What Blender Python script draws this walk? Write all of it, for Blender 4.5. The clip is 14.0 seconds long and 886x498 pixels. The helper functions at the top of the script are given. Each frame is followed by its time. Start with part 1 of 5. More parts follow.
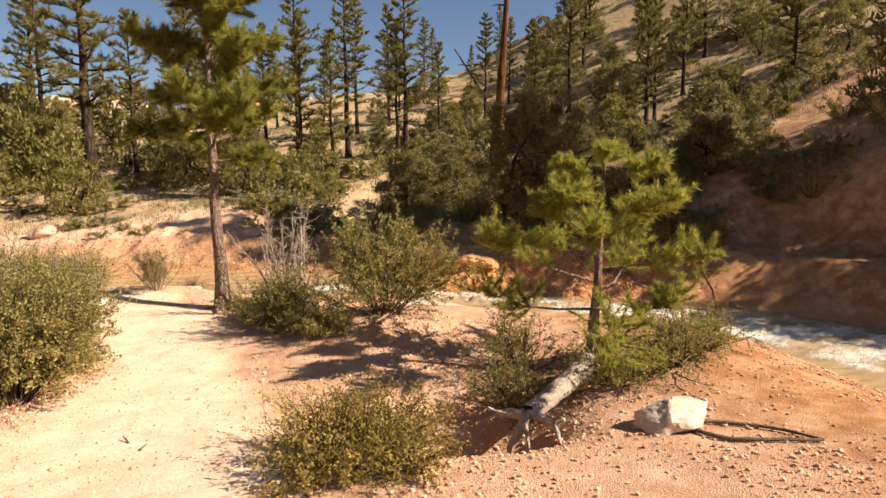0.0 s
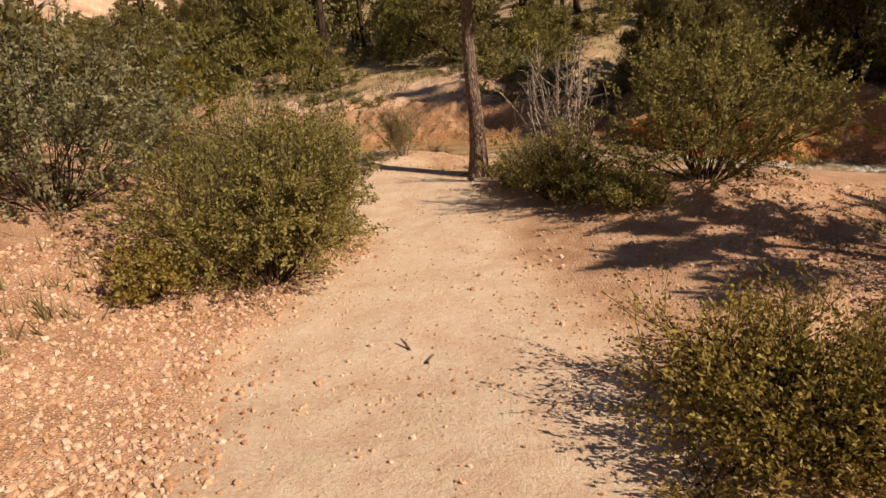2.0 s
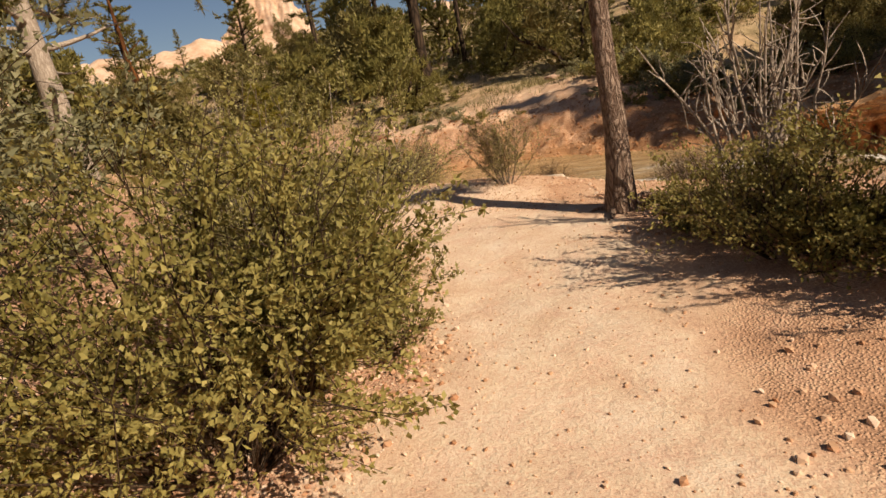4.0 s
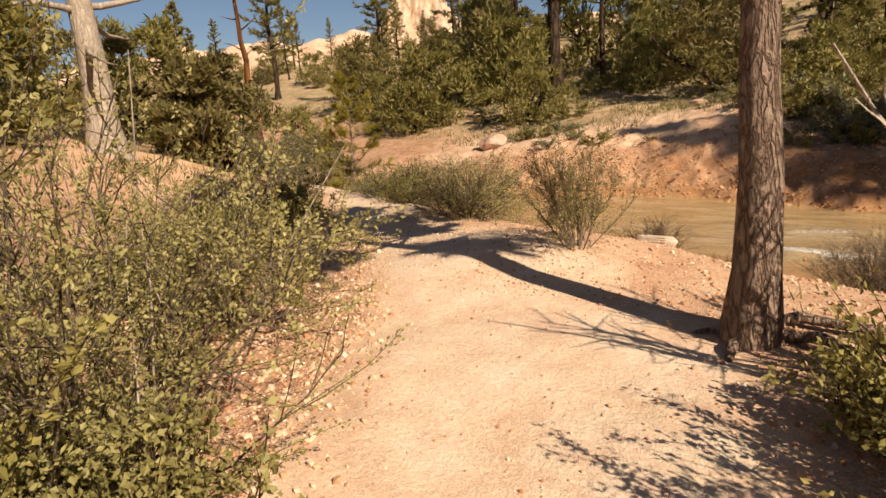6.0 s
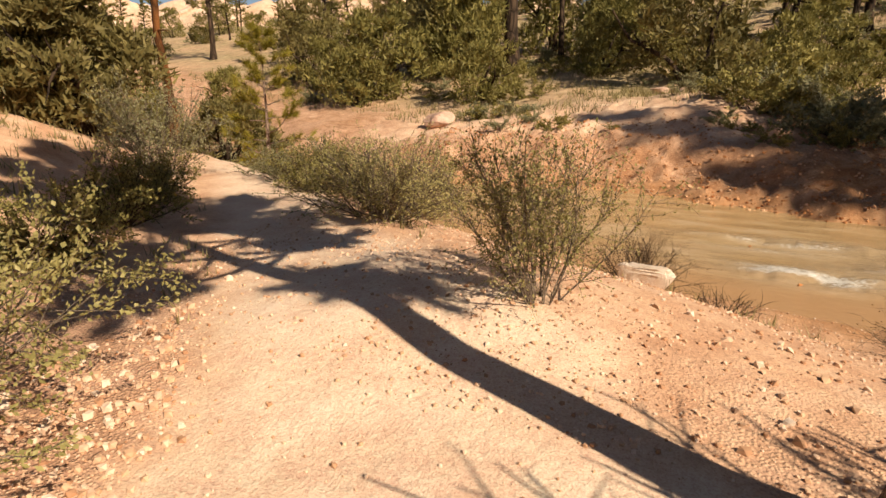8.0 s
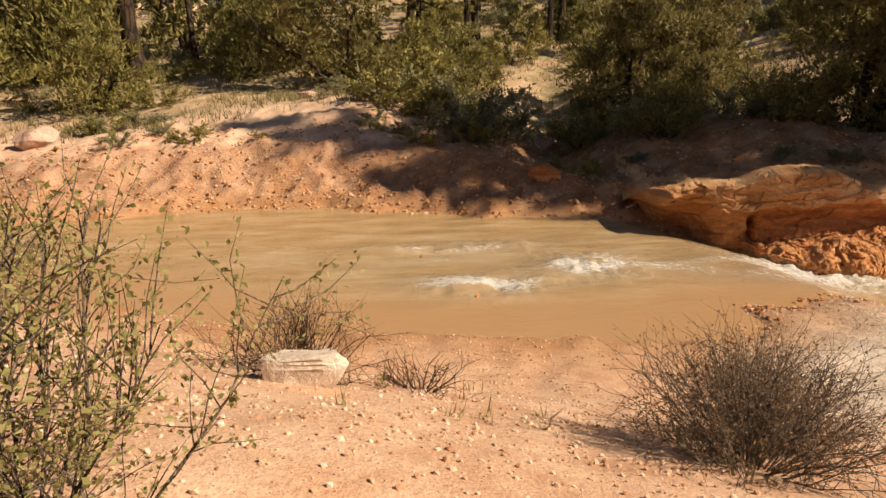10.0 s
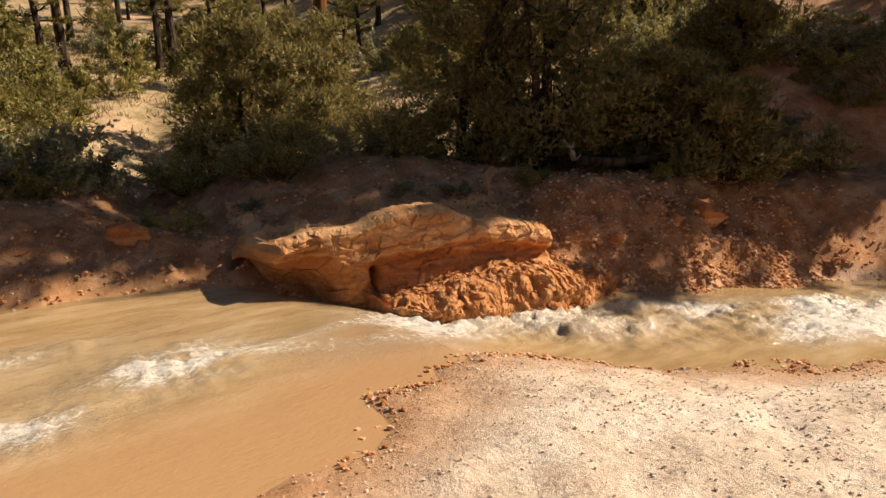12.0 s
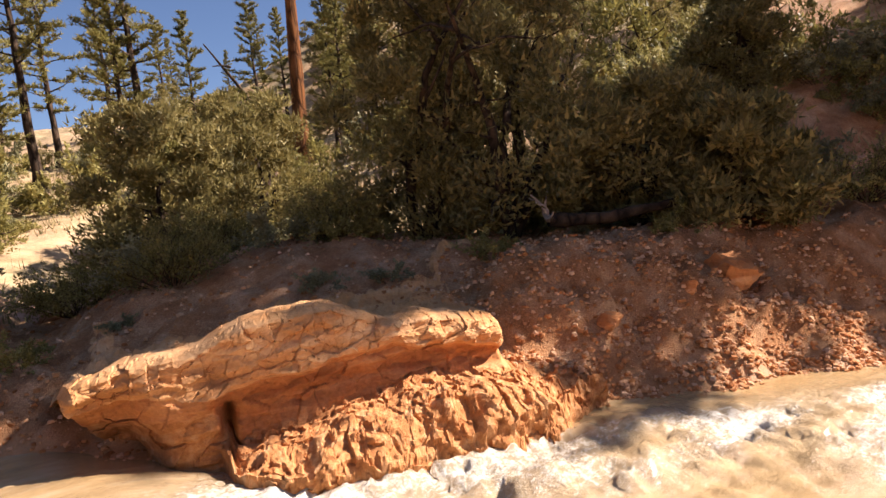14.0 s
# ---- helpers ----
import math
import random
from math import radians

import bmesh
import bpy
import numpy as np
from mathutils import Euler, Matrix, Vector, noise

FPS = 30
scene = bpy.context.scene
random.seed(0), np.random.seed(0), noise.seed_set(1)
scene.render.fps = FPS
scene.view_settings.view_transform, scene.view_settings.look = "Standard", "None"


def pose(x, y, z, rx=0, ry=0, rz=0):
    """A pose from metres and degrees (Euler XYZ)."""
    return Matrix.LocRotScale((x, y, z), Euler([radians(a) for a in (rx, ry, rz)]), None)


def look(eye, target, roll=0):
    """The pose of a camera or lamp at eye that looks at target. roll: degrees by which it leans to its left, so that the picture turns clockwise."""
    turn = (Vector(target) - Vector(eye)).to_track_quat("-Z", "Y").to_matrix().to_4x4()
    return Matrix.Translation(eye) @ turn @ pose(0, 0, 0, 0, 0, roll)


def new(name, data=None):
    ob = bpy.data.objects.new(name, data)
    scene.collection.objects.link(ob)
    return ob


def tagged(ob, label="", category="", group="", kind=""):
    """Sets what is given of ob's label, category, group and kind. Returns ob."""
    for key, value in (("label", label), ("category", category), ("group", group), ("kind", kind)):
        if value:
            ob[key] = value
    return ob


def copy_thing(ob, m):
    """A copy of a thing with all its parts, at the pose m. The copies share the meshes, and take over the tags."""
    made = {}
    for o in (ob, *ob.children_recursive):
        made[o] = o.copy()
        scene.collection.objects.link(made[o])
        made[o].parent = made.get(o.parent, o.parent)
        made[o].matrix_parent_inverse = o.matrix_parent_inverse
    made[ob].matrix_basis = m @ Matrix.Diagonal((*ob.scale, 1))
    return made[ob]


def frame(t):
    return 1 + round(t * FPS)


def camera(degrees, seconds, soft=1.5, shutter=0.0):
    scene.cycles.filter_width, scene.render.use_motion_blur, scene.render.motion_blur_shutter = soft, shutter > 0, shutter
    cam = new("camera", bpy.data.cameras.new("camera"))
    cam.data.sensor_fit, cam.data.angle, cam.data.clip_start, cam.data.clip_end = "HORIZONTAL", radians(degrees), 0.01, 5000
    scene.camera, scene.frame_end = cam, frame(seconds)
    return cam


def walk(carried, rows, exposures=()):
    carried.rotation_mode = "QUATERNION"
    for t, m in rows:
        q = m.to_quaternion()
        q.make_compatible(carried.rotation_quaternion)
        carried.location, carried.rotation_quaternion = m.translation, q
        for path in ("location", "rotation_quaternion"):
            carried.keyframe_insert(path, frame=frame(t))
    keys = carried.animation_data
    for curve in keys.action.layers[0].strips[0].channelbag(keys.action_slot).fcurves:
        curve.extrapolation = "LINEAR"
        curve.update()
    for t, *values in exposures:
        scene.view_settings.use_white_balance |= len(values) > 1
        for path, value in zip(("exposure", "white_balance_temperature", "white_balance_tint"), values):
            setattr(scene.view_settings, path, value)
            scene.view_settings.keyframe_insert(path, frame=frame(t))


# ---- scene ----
cam = camera(72.0, 14.0)
PATH = [
    (0, (1.715, 3.422, 2.527), (2.1, 5.363, 2.24), -0.4),
    (0.5, (1.444, 4.026, 2.394), (1.359, 5.999, 2.078), -5.7),
    (1, (1.195, 4.555, 2.207), (1.0, 6.481, 1.705), -1.7),
    (1.5, (1.057, 5.021, 2.118), (0.799, 6.915, 1.528), -5.4),
    (2, (0.789, 5.613, 1.885), (0.481, 7.482, 1.243), -5.2),
    (2.5, (0.555, 6.276, 1.722), (0.132, 8.111, 1.049), -6.7),
    (3, (0.423, 6.958, 1.668), (-0.067, 8.796, 1.051), -7.2),
    (5.5, (0.24, 10.216, 1.399), (-0.741, 11.897, 0.938), -10.2),
    (6, (0.204, 10.735, 1.404), (-0.806, 12.394, 0.929), -4.4),
    (6.5, (0.019, 11.208, 1.388), (-0.946, 12.875, 0.851), -0.9),
    (7, (-0.159, 11.713, 1.362), (-1.096, 13.383, 0.784), -1.8),
    (9.5, (-0.786, 13.821, 1.083), (-1.234, 15.702, 0.572), 5.7),
    (10, (-0.589, 14.296, 1.121), (-0.44, 16.214, 0.576), -1.0),
    (10.5, (-0.324, 14.684, 1.145), (0.236, 16.509, 0.548), 1.8),
    (11, (0.038, 15.152, 1.112), (0.833, 16.916, 0.604), 3.1),
    (11.5, (0.433, 15.585, 0.993), (1.411, 17.254, 0.483), -0.0),
    (12, (0.811, 15.864, 1.018), (1.956, 17.443, 0.575), -0.7),
    (12.5, (1.533, 16.178, 0.906), (2.876, 17.625, 0.583), -8.2),
    (13, (1.992, 16.423, 0.842), (3.314, 17.904, 0.6), -10.4),
    (13.5, (2.791, 16.614, 0.66), (4.055, 18.156, 0.512), -13.3),
    (14, (3.473, 17.143, 0.608), (4.549, 18.82, 0.44), -7.1),
]
walk(cam, [(t, look(eye, target, roll)) for t, eye, target, roll in PATH],
     [(0, 1.05, 6250, 15), (0.5, 0.75, 6350, 13), (1.2, 0.25, 6500, 15), (3.0, 0.1, 6500, 16), (5.3, 0.5, 6450, 13), (7, 0.52, 6400, 13), (9.3, 0.6, 6500, 15), (11, 0.5, 6500, 15), (12, 0.7, 6450, 15), (13, 0.95, 6250, 19), (14, 1.5, 5900, 21)])

SUN = Vector((0.928 * math.cos(radians(38)), -0.372 * math.cos(radians(38)), math.sin(radians(38))))
sun_lamp = new("sun", bpy.data.lights.new("sun", "SUN"))
sun_lamp.data.energy, sun_lamp.data.angle, sun_lamp.data.color = 5.0, radians(0.55), (1.0, 0.87, 0.68)
sun_lamp.matrix_world = look(SUN * 60, (0, 0, 0))
world = bpy.data.worlds.new("sky")
scene.world = world
world.use_nodes = True
sky = world.node_tree.nodes.new("ShaderNodeTexSky")
sky.sky_type, sky.sun_disc = "NISHITA", False
sky.sun_elevation, sky.sun_rotation = radians(38), radians(112)
sky.altitude, sky.air_density, sky.dust_density = 1500, 1.0, 1.4
world.node_tree.nodes["Background"].inputs["Strength"].default_value = 0.042
world.node_tree.links.new(sky.outputs["Color"], world.node_tree.nodes["Background"].inputs["Color"])


# ---- materials ----
class Mat:
    """A node material, with short ways to add nodes."""

    def __init__(self, name):
        self.m = bpy.data.materials.new(name)
        self.m.use_nodes = True
        self.t = self.m.node_tree
        self.b = self.t.nodes["Principled BSDF"]

    def node(self, kind, **sets):
        n = self.t.nodes.new(kind)
        for k, v in sets.items():
            n.inputs[k.replace("_", " ")].default_value = v
        return n

    def link(self, a, b):
        self.t.links.new(a, b)

    def place(self):
        return self.t.nodes.new("ShaderNodeNewGeometry").outputs["Position"]

    def noise(self, scale, detail=4.0, rough=0.55, where=None):
        n = self.node("ShaderNodeTexNoise", Scale=scale, Detail=detail, Roughness=rough)
        self.link(where or self.place(), n.inputs["Vector"])
        return n.outputs["Fac"]

    def ramp(self, fac, *stops):
        n = self.t.nodes.new("ShaderNodeValToRGB")
        for k, (p, c) in enumerate(stops):
            e = n.color_ramp.elements[k] if k < 2 else n.color_ramp.elements.new(p)
            e.position, e.color = p, (*c, 1) if len(c) == 3 else c
        self.link(fac, n.inputs["Fac"])
        return n.outputs["Color"]

    def mix(self, fac, a, b, blend="MIX"):
        n = self.t.nodes.new("ShaderNodeMix")
        n.data_type, n.blend_type = "RGBA", blend
        for value, k in ((fac, 0), (a, 6), (b, 7)):
            if isinstance(value, (int, float)):
                n.inputs[k].default_value = value
            elif isinstance(value, tuple):
                n.inputs[k].default_value = (*value, 1)
            else:
                self.link(value, n.inputs[k])
        return n.outputs[2]

    def math(self, op, a, b=0.0):
        n = self.t.nodes.new("ShaderNodeMath")
        n.operation = op
        for value, k in ((a, 0), (b, 1)):
            if isinstance(value, (int, float)):
                n.inputs[k].default_value = value
            else:
                self.link(value, n.inputs[k])
        return n.outputs[0]

    def mask(self, name):
        n = self.t.nodes.new("ShaderNodeAttribute")
        n.attribute_name = name
        return n.outputs["Fac"]

    def bump(self, height, strength, distance):
        n = self.node("ShaderNodeBump", Strength=strength, Distance=distance)
        self.link(height, n.inputs["Height"])
        self.link(n.outputs["Normal"], self.b.inputs["Normal"])

    def done(self, colour, rough=0.9, spec=0.25):
        if isinstance(colour, tuple):
            self.b.inputs["Base Color"].default_value = (*colour, 1)
        else:
            self.link(colour, self.b.inputs["Base Color"])
        self.b.inputs["Roughness"].default_value = rough
        self.b.inputs["Specular IOR Level"].default_value = spec
        return self.m


def ground_material():
    k = Mat("ground_soil")
    big, mid, fine = k.noise(0.35, 5), k.noise(2.3, 6, 0.65), k.noise(38, 4, 0.7)
    gravel = k.ramp(mid, (0.25, (0.42, 0.215, 0.115)), (0.5, (0.57, 0.345, 0.205)), (0.75, (0.68, 0.46, 0.305)))
    pale = k.ramp(mid, (0.2, (0.59, 0.38, 0.24)), (0.5, (0.69, 0.485, 0.33)), (0.8, (0.77, 0.585, 0.42)))
    rust = k.ramp(mid, (0.2, (0.22, 0.085, 0.03)), (0.45, (0.4, 0.18, 0.07)), (0.6, (0.52, 0.29, 0.14)), (0.78, (0.63, 0.43, 0.26)))
    chalk = k.ramp(k.noise(1.6, 8, 0.7), (0.3, (0.56, 0.41, 0.28)), (0.5, (0.74, 0.59, 0.44)), (0.7, (0.82, 0.69, 0.54)))
    damp = k.ramp(mid, (0.3, (0.32, 0.155, 0.06)), (0.7, (0.46, 0.25, 0.115)))
    grass = k.ramp(k.noise(1.7, 8, 0.75), (0.34, (0.13, 0.105, 0.045)), (0.52, (0.35, 0.26, 0.135)), (0.74, (0.52, 0.395, 0.235)))
    c = k.mix(k.mask("rust"), gravel, rust)
    c = k.mix(k.math("MULTIPLY", k.mask("hill"), k.ramp(big, (0.3, (0.4,) * 3), (0.6, (1,) * 3))), c, grass)
    flake = k.ramp(k.noise(13, 7, 0.75), (0.36, (0.5,) * 3), (0.47, (0.86,) * 3), (0.62, (1,) * 3))
    chalk = k.mix(0.9, chalk, flake, "MULTIPLY")
    c = k.mix(k.mask("path"), c, pale)
    c = k.mix(k.mask("chalk"), c, chalk)
    c = k.mix(k.math("MULTIPLY", k.mask("wet"), 0.9), c, damp)
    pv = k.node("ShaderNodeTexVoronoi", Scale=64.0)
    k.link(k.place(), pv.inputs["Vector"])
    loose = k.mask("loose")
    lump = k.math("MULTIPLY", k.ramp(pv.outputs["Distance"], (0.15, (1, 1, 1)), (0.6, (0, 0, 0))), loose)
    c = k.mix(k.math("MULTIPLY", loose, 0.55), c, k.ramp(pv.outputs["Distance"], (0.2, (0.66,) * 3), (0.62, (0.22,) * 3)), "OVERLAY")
    patch = k.ramp(k.noise(5.5, 6, 0.7), (0.3, (0.36,) * 3), (0.65, (0.6,) * 3))
    c = k.mix(0.55, c, patch, "OVERLAY")
    c = k.mix(0.5, c, k.ramp(fine, (0.25, (0.35,) * 3), (0.6, (0.62,) * 3)), "OVERLAY")
    grit = k.noise(115, 3, 0.75)
    c = k.mix(0.55, c, k.ramp(grit, (0.36, (0.26,) * 3), (0.47, (0.5,) * 3), (0.66, (0.66,) * 3)), "OVERLAY")
    crust = k.math("ADD", k.math("MULTIPLY", k.noise(9, 7, 0.72), k.math("MULTIPLY", k.mask("chalk"), 7.0)), k.math("MULTIPLY", k.noise(7, 5, 0.6), k.math("MULTIPLY", k.mask("path"), 1.6)))
    k.bump(k.math("ADD", k.math("ADD", k.math("ADD", fine, k.math("MULTIPLY", grit, 0.35)), crust), k.math("MULTIPLY", k.noise(4.5, 7, 0.75), 1.0)), 0.5, 0.018)
    rise = k.node("ShaderNodeBump", Strength=0.6, Distance=0.02)
    k.link(lump, rise.inputs["Height"])
    k.link(k.b.inputs["Normal"].links[0].from_socket, rise.inputs["Normal"])
    k.link(rise.outputs["Normal"], k.b.inputs["Normal"])
    m = k.done(c, 0.95, 0.15)
    k.link(k.ramp(k.mask("wet"), (0.45, (0.95,) * 3), (1.0, (0.38,) * 3)), k.b.inputs["Roughness"])
    return m


def leaf_material(name, dark, mid, light, through_light=0.35, rough=0.55):
    """Leaves: each its own shade, with some light coming through them."""
    k = Mat(name)
    n = k.t.nodes.new("ShaderNodeNewGeometry")
    o = k.t.nodes.new("ShaderNodeObjectInfo")
    c = k.ramp(n.outputs["Random Per Island"], (0.0, dark), (0.55, mid), (1.0, light))
    c = k.mix(0.35, c, k.ramp(k.noise(1.3, 3), (0.3, tuple(v * 0.6 for v in mid)), (0.7, tuple(min(1, v * 1.35) for v in light))))
    c = k.mix(k.math("MULTIPLY", o.outputs["Random"], 0.3), c, tuple(0.75 * v for v in dark))
    m = k.done(c, rough, 0.2)
    t = k.t.nodes.new("ShaderNodeBsdfTranslucent")
    k.link(c, t.inputs["Color"])
    s = k.t.nodes.new("ShaderNodeMixShader")
    s.inputs[0].default_value = through_light
    k.link(k.b.outputs[0], s.inputs[1])
    k.link(t.outputs[0], s.inputs[2])
    k.link(s.outputs[0], k.t.nodes["Material Output"].inputs["Surface"])
    return m


def bark_material(name, dark, light, scale=14.0, deep=0.03):
    k = Mat(name)
    p = k.t.nodes.new("ShaderNodeTexCoord").outputs["Object"]
    st = k.node("ShaderNodeMapping")
    st.inputs["Scale"].default_value = (1, 1, 0.3)
    k.link(p, st.inputs["Vector"])
    v = k.node("ShaderNodeTexVoronoi", Scale=scale)
    v.feature = "DISTANCE_TO_EDGE"
    w = k.node("ShaderNodeMixRGB")
    w.inputs[0].default_value = 0.16
    nz = k.node("ShaderNodeTexNoise", Scale=scale * 0.8, Detail=5.0)
    k.link(st.outputs[0], nz.inputs["Vector"])
    k.link(st.outputs[0], w.inputs[1])
    k.link(nz.outputs["Color"], w.inputs[2])
    k.link(w.outputs[0], v.inputs["Vector"])
    crack = k.ramp(v.outputs["Distance"], (0.0, (0, 0, 0)), (0.1, (0.45, 0.45, 0.45)), (0.34, (1, 1, 1)))
    fine = k.noise(scale * 5, 5, 0.7, p)
    c = k.mix(crack, dark, k.ramp(fine, (0.3, tuple(0.6 * a for a in light)), (0.7, light)))
    k.bump(k.math("ADD", crack, k.math("MULTIPLY", fine, 0.5)), 1.0, deep)
    return k.done(c, 0.92, 0.15)


def stone_material(name, dark, mid, light, scale=3.0, layers=0.0):
    k = Mat(name)
    p = k.t.nodes.new("ShaderNodeTexCoord").outputs["Object"]
    a, f = k.noise(scale, 6, 0.65, p), k.noise(scale * 12, 4, 0.7, p)
    c = k.ramp(a, (0.25, dark), (0.5, mid), (0.75, light))
    h = k.math("ADD", a, k.math("MULTIPLY", f, 0.4))
    if layers:
        st = k.node("ShaderNodeMapping")
        st.inputs["Scale"].default_value = (0.5, 0.5, layers)
        st.inputs["Rotation"].default_value = (0, 0.09, 0)
        k.link(p, st.inputs["Vector"])
        l = k.noise(1.0, 5, 0.6, st.outputs[0])
        c = k.mix(0.6, c, k.ramp(l, (0.3, dark), (0.5, mid), (0.7, light)))
        h = k.math("ADD", h, l)
    c = k.mix(0.45, c, k.ramp(f, (0.3, (0.3,) * 3), (0.65, (0.65,) * 3)), "OVERLAY")
    k.bump(h, 0.8, 0.03)
    return k.done(c, 0.93, 0.15)


def water_material():
    k = Mat("muddy_water")
    st = k.node("ShaderNodeMapping")
    st.inputs["Scale"].default_value = (0.8, 2.4, 1.5)
    st.inputs["Rotation"].default_value = (0, 0, 0.35)
    k.link(k.place(), st.inputs["Vector"])
    streak = k.noise(1.5, 6, 0.65, st.outputs[0])
    fine = k.noise(9, 5, 0.7, st.outputs[0])
    mud = k.ramp(streak, (0.3, (0.3, 0.19, 0.08)), (0.52, (0.43, 0.285, 0.13)), (0.72, (0.54, 0.4, 0.23)))
    mud = k.mix(k.mask("shoal"), mud, (0.44, 0.255, 0.115))
    mud = k.mix(k.math("MULTIPLY", k.mask("foam"), 0.75), mud, (0.48, 0.4, 0.28))
    foam = k.math("MULTIPLY", k.mask("foam"), k.math("ADD", k.math("MULTIPLY", streak, 1.2), k.math("MULTIPLY", fine, 1.1)))
    spray = k.noise(15, 6, 0.8)
    foam = k.math("ADD", foam, k.math("MULTIPLY", k.mask("foam"), k.math("MULTIPLY", k.math("SUBTRACT", spray, 0.53), 4.2)))
    fm = k.ramp(foam, (0.42, (0, 0, 0)), (0.72, (0.42, 0.42, 0.42)), (1.15, (0.95, 0.95, 0.95)))
    c = k.mix(fm, mud, (0.74, 0.69, 0.59))
    calm = k.math("MULTIPLY", k.math("ADD", streak, fine), k.math("ADD", k.mask("foam"), 0.25))
    k.bump(k.math("ADD", calm, k.math("MULTIPLY", k.math("MULTIPLY", spray, 1.6), k.mask("foam"))), 0.6, 0.06)
    m = k.done(c, 0.1, 0.5)
    k.link(k.ramp(fm, (0, (0.1,) * 3), (1, (0.6,) * 3)), k.b.inputs["Roughness"])
    return m


SOIL = ground_material()
WATER = water_material()
NEEDLE = leaf_material("pine_needles", (0.12, 0.135, 0.02), (0.31, 0.31, 0.045), (0.52, 0.47, 0.1), 0.5)
NEEDLE_FAR = leaf_material("far_pine_needles", (0.08, 0.078, 0.02), (0.215, 0.19, 0.05), (0.4, 0.33, 0.1), 0.38)
NEEDLE_GOLD = leaf_material("golden_needles", (0.14, 0.13, 0.015), (0.3, 0.25, 0.03), (0.45, 0.36, 0.05), 0.4)
SCALE_LEAF = leaf_material("juniper_scales", (0.07, 0.062, 0.02), (0.215, 0.175, 0.054), (0.42, 0.335, 0.12), 0.4)
LEAF_GREEN = leaf_material("shrub_leaves", (0.1, 0.092, 0.02), (0.265, 0.225, 0.056), (0.47, 0.39, 0.13), 0.35)
LEAF_LIGHT = leaf_material("pale_shrub_leaves", (0.15, 0.135, 0.032), (0.35, 0.305, 0.095), (0.56, 0.48, 0.21), 0.35)
LEAF_SAGE = leaf_material("sage_leaves", (0.11, 0.11, 0.05), (0.24, 0.225, 0.105), (0.4, 0.36, 0.19), 0.3)
LEAF_GOLD = leaf_material("bronze_leaves", (0.11, 0.085, 0.016), (0.33, 0.25, 0.05), (0.6, 0.44, 0.12), 0.35, 0.4)
LEAF_DRY = leaf_material("dry_leaves", (0.13, 0.06, 0.02), (0.28, 0.15, 0.06), (0.4, 0.26, 0.12), 0.3)
BARK_PALE = bark_material("pine_bark", (0.2, 0.12, 0.08), (0.6, 0.43, 0.31), 21.0, 0.04)
BARK_DARK = bark_material("dark_bark", (0.018, 0.012, 0.008), (0.11, 0.07, 0.042), 5.0)
BARK_ORANGE = bark_material("bare_orange_trunk", (0.06, 0.024, 0.008), (0.27, 0.105, 0.03), 4.0)
TWIG = bark_material("grey_twigs", (0.1, 0.07, 0.045), (0.34, 0.26, 0.18), 40.0, 0.004)
TWIG_DARK = bark_material("brown_twigs", (0.04, 0.025, 0.014), (0.16, 0.1, 0.055), 40.0, 0.004)
DEAD = bark_material("weathered_wood", (0.3, 0.23, 0.17), (0.6, 0.49, 0.38), 20.0, 0.006)
ROCK_PALE = stone_material("pale_limestone", (0.4, 0.3, 0.2), (0.6, 0.48, 0.36), (0.74, 0.64, 0.52), 4.0)
ROCK_PINK = stone_material("pink_stone", (0.36, 0.2, 0.13), (0.52, 0.34, 0.24), (0.62, 0.46, 0.35), 3.0)
LEDGE = stone_material("layered_ledge_stone", (0.26, 0.085, 0.025), (0.47, 0.2, 0.07), (0.62, 0.36, 0.17), 2.2, 8.0)
LEDGE_CAP = stone_material("pale_ledge_cap", (0.36, 0.14, 0.045), (0.56, 0.29, 0.115), (0.7, 0.46, 0.25), 3.0, 6.0)
LEDGE_FOOT = stone_material("rubbly_ledge_foot", (0.26, 0.09, 0.028), (0.5, 0.225, 0.08), (0.66, 0.4, 0.2), 7.0)
ROCK_RUST = stone_material("rust_sandstone", (0.2, 0.06, 0.02), (0.46, 0.19, 0.065), (0.64, 0.38, 0.2), 2.0, 9.0)
CLIFF = stone_material("red_cliff", (0.42, 0.16, 0.06), (0.6, 0.29, 0.13), (0.7, 0.5, 0.32), 0.12, 0.5)
CLIFF_WHITE = stone_material("cream_cliff", (0.46, 0.27, 0.16), (0.6, 0.4, 0.26), (0.7, 0.56, 0.42), 0.15, 0.5)


# ---- shape of the land ----
NEAR = [(-40, 33), (-16, 25.2), (-9, 22.8), (-5.9, 21.6), (-4.3, 21.2), (-1.8, 19.9), (0.6, 19.5), (2.4, 19.45), (3.6, 20.2), (4.4, 20.5), (5.2, 20.2),
        (6.0, 19.3), (7.1, 18.7), (9.1, 17.6), (11.3, 15.6), (12.2, 12.8), (12.6, 8), (12.8, 0), (13, -30)]
FAR = [(-40, 38), (-16, 28.6), (-9, 25.6), (-7.4, 25.1), (-3.2, 25.7), (-0.6, 25.1), (1.5, 24.2), (3.1, 23.7), (4.2, 22.9), (5.1, 22.3), (7.2, 21.9),
       (8.9, 20.9), (11, 20.2), (14.7, 18.6), (17, 15), (17.5, 8), (17.8, 0), (18, -30)]
HILL_EDGE = [(-1.2, -30), (-1.0, 3), (-0.9, 8.5), (-1.1, 11), (-2.1, 13), (-3.9, 14.9), (-5.9, 17.2), (-8.6, 20), (-14, 24), (-40, 32)]


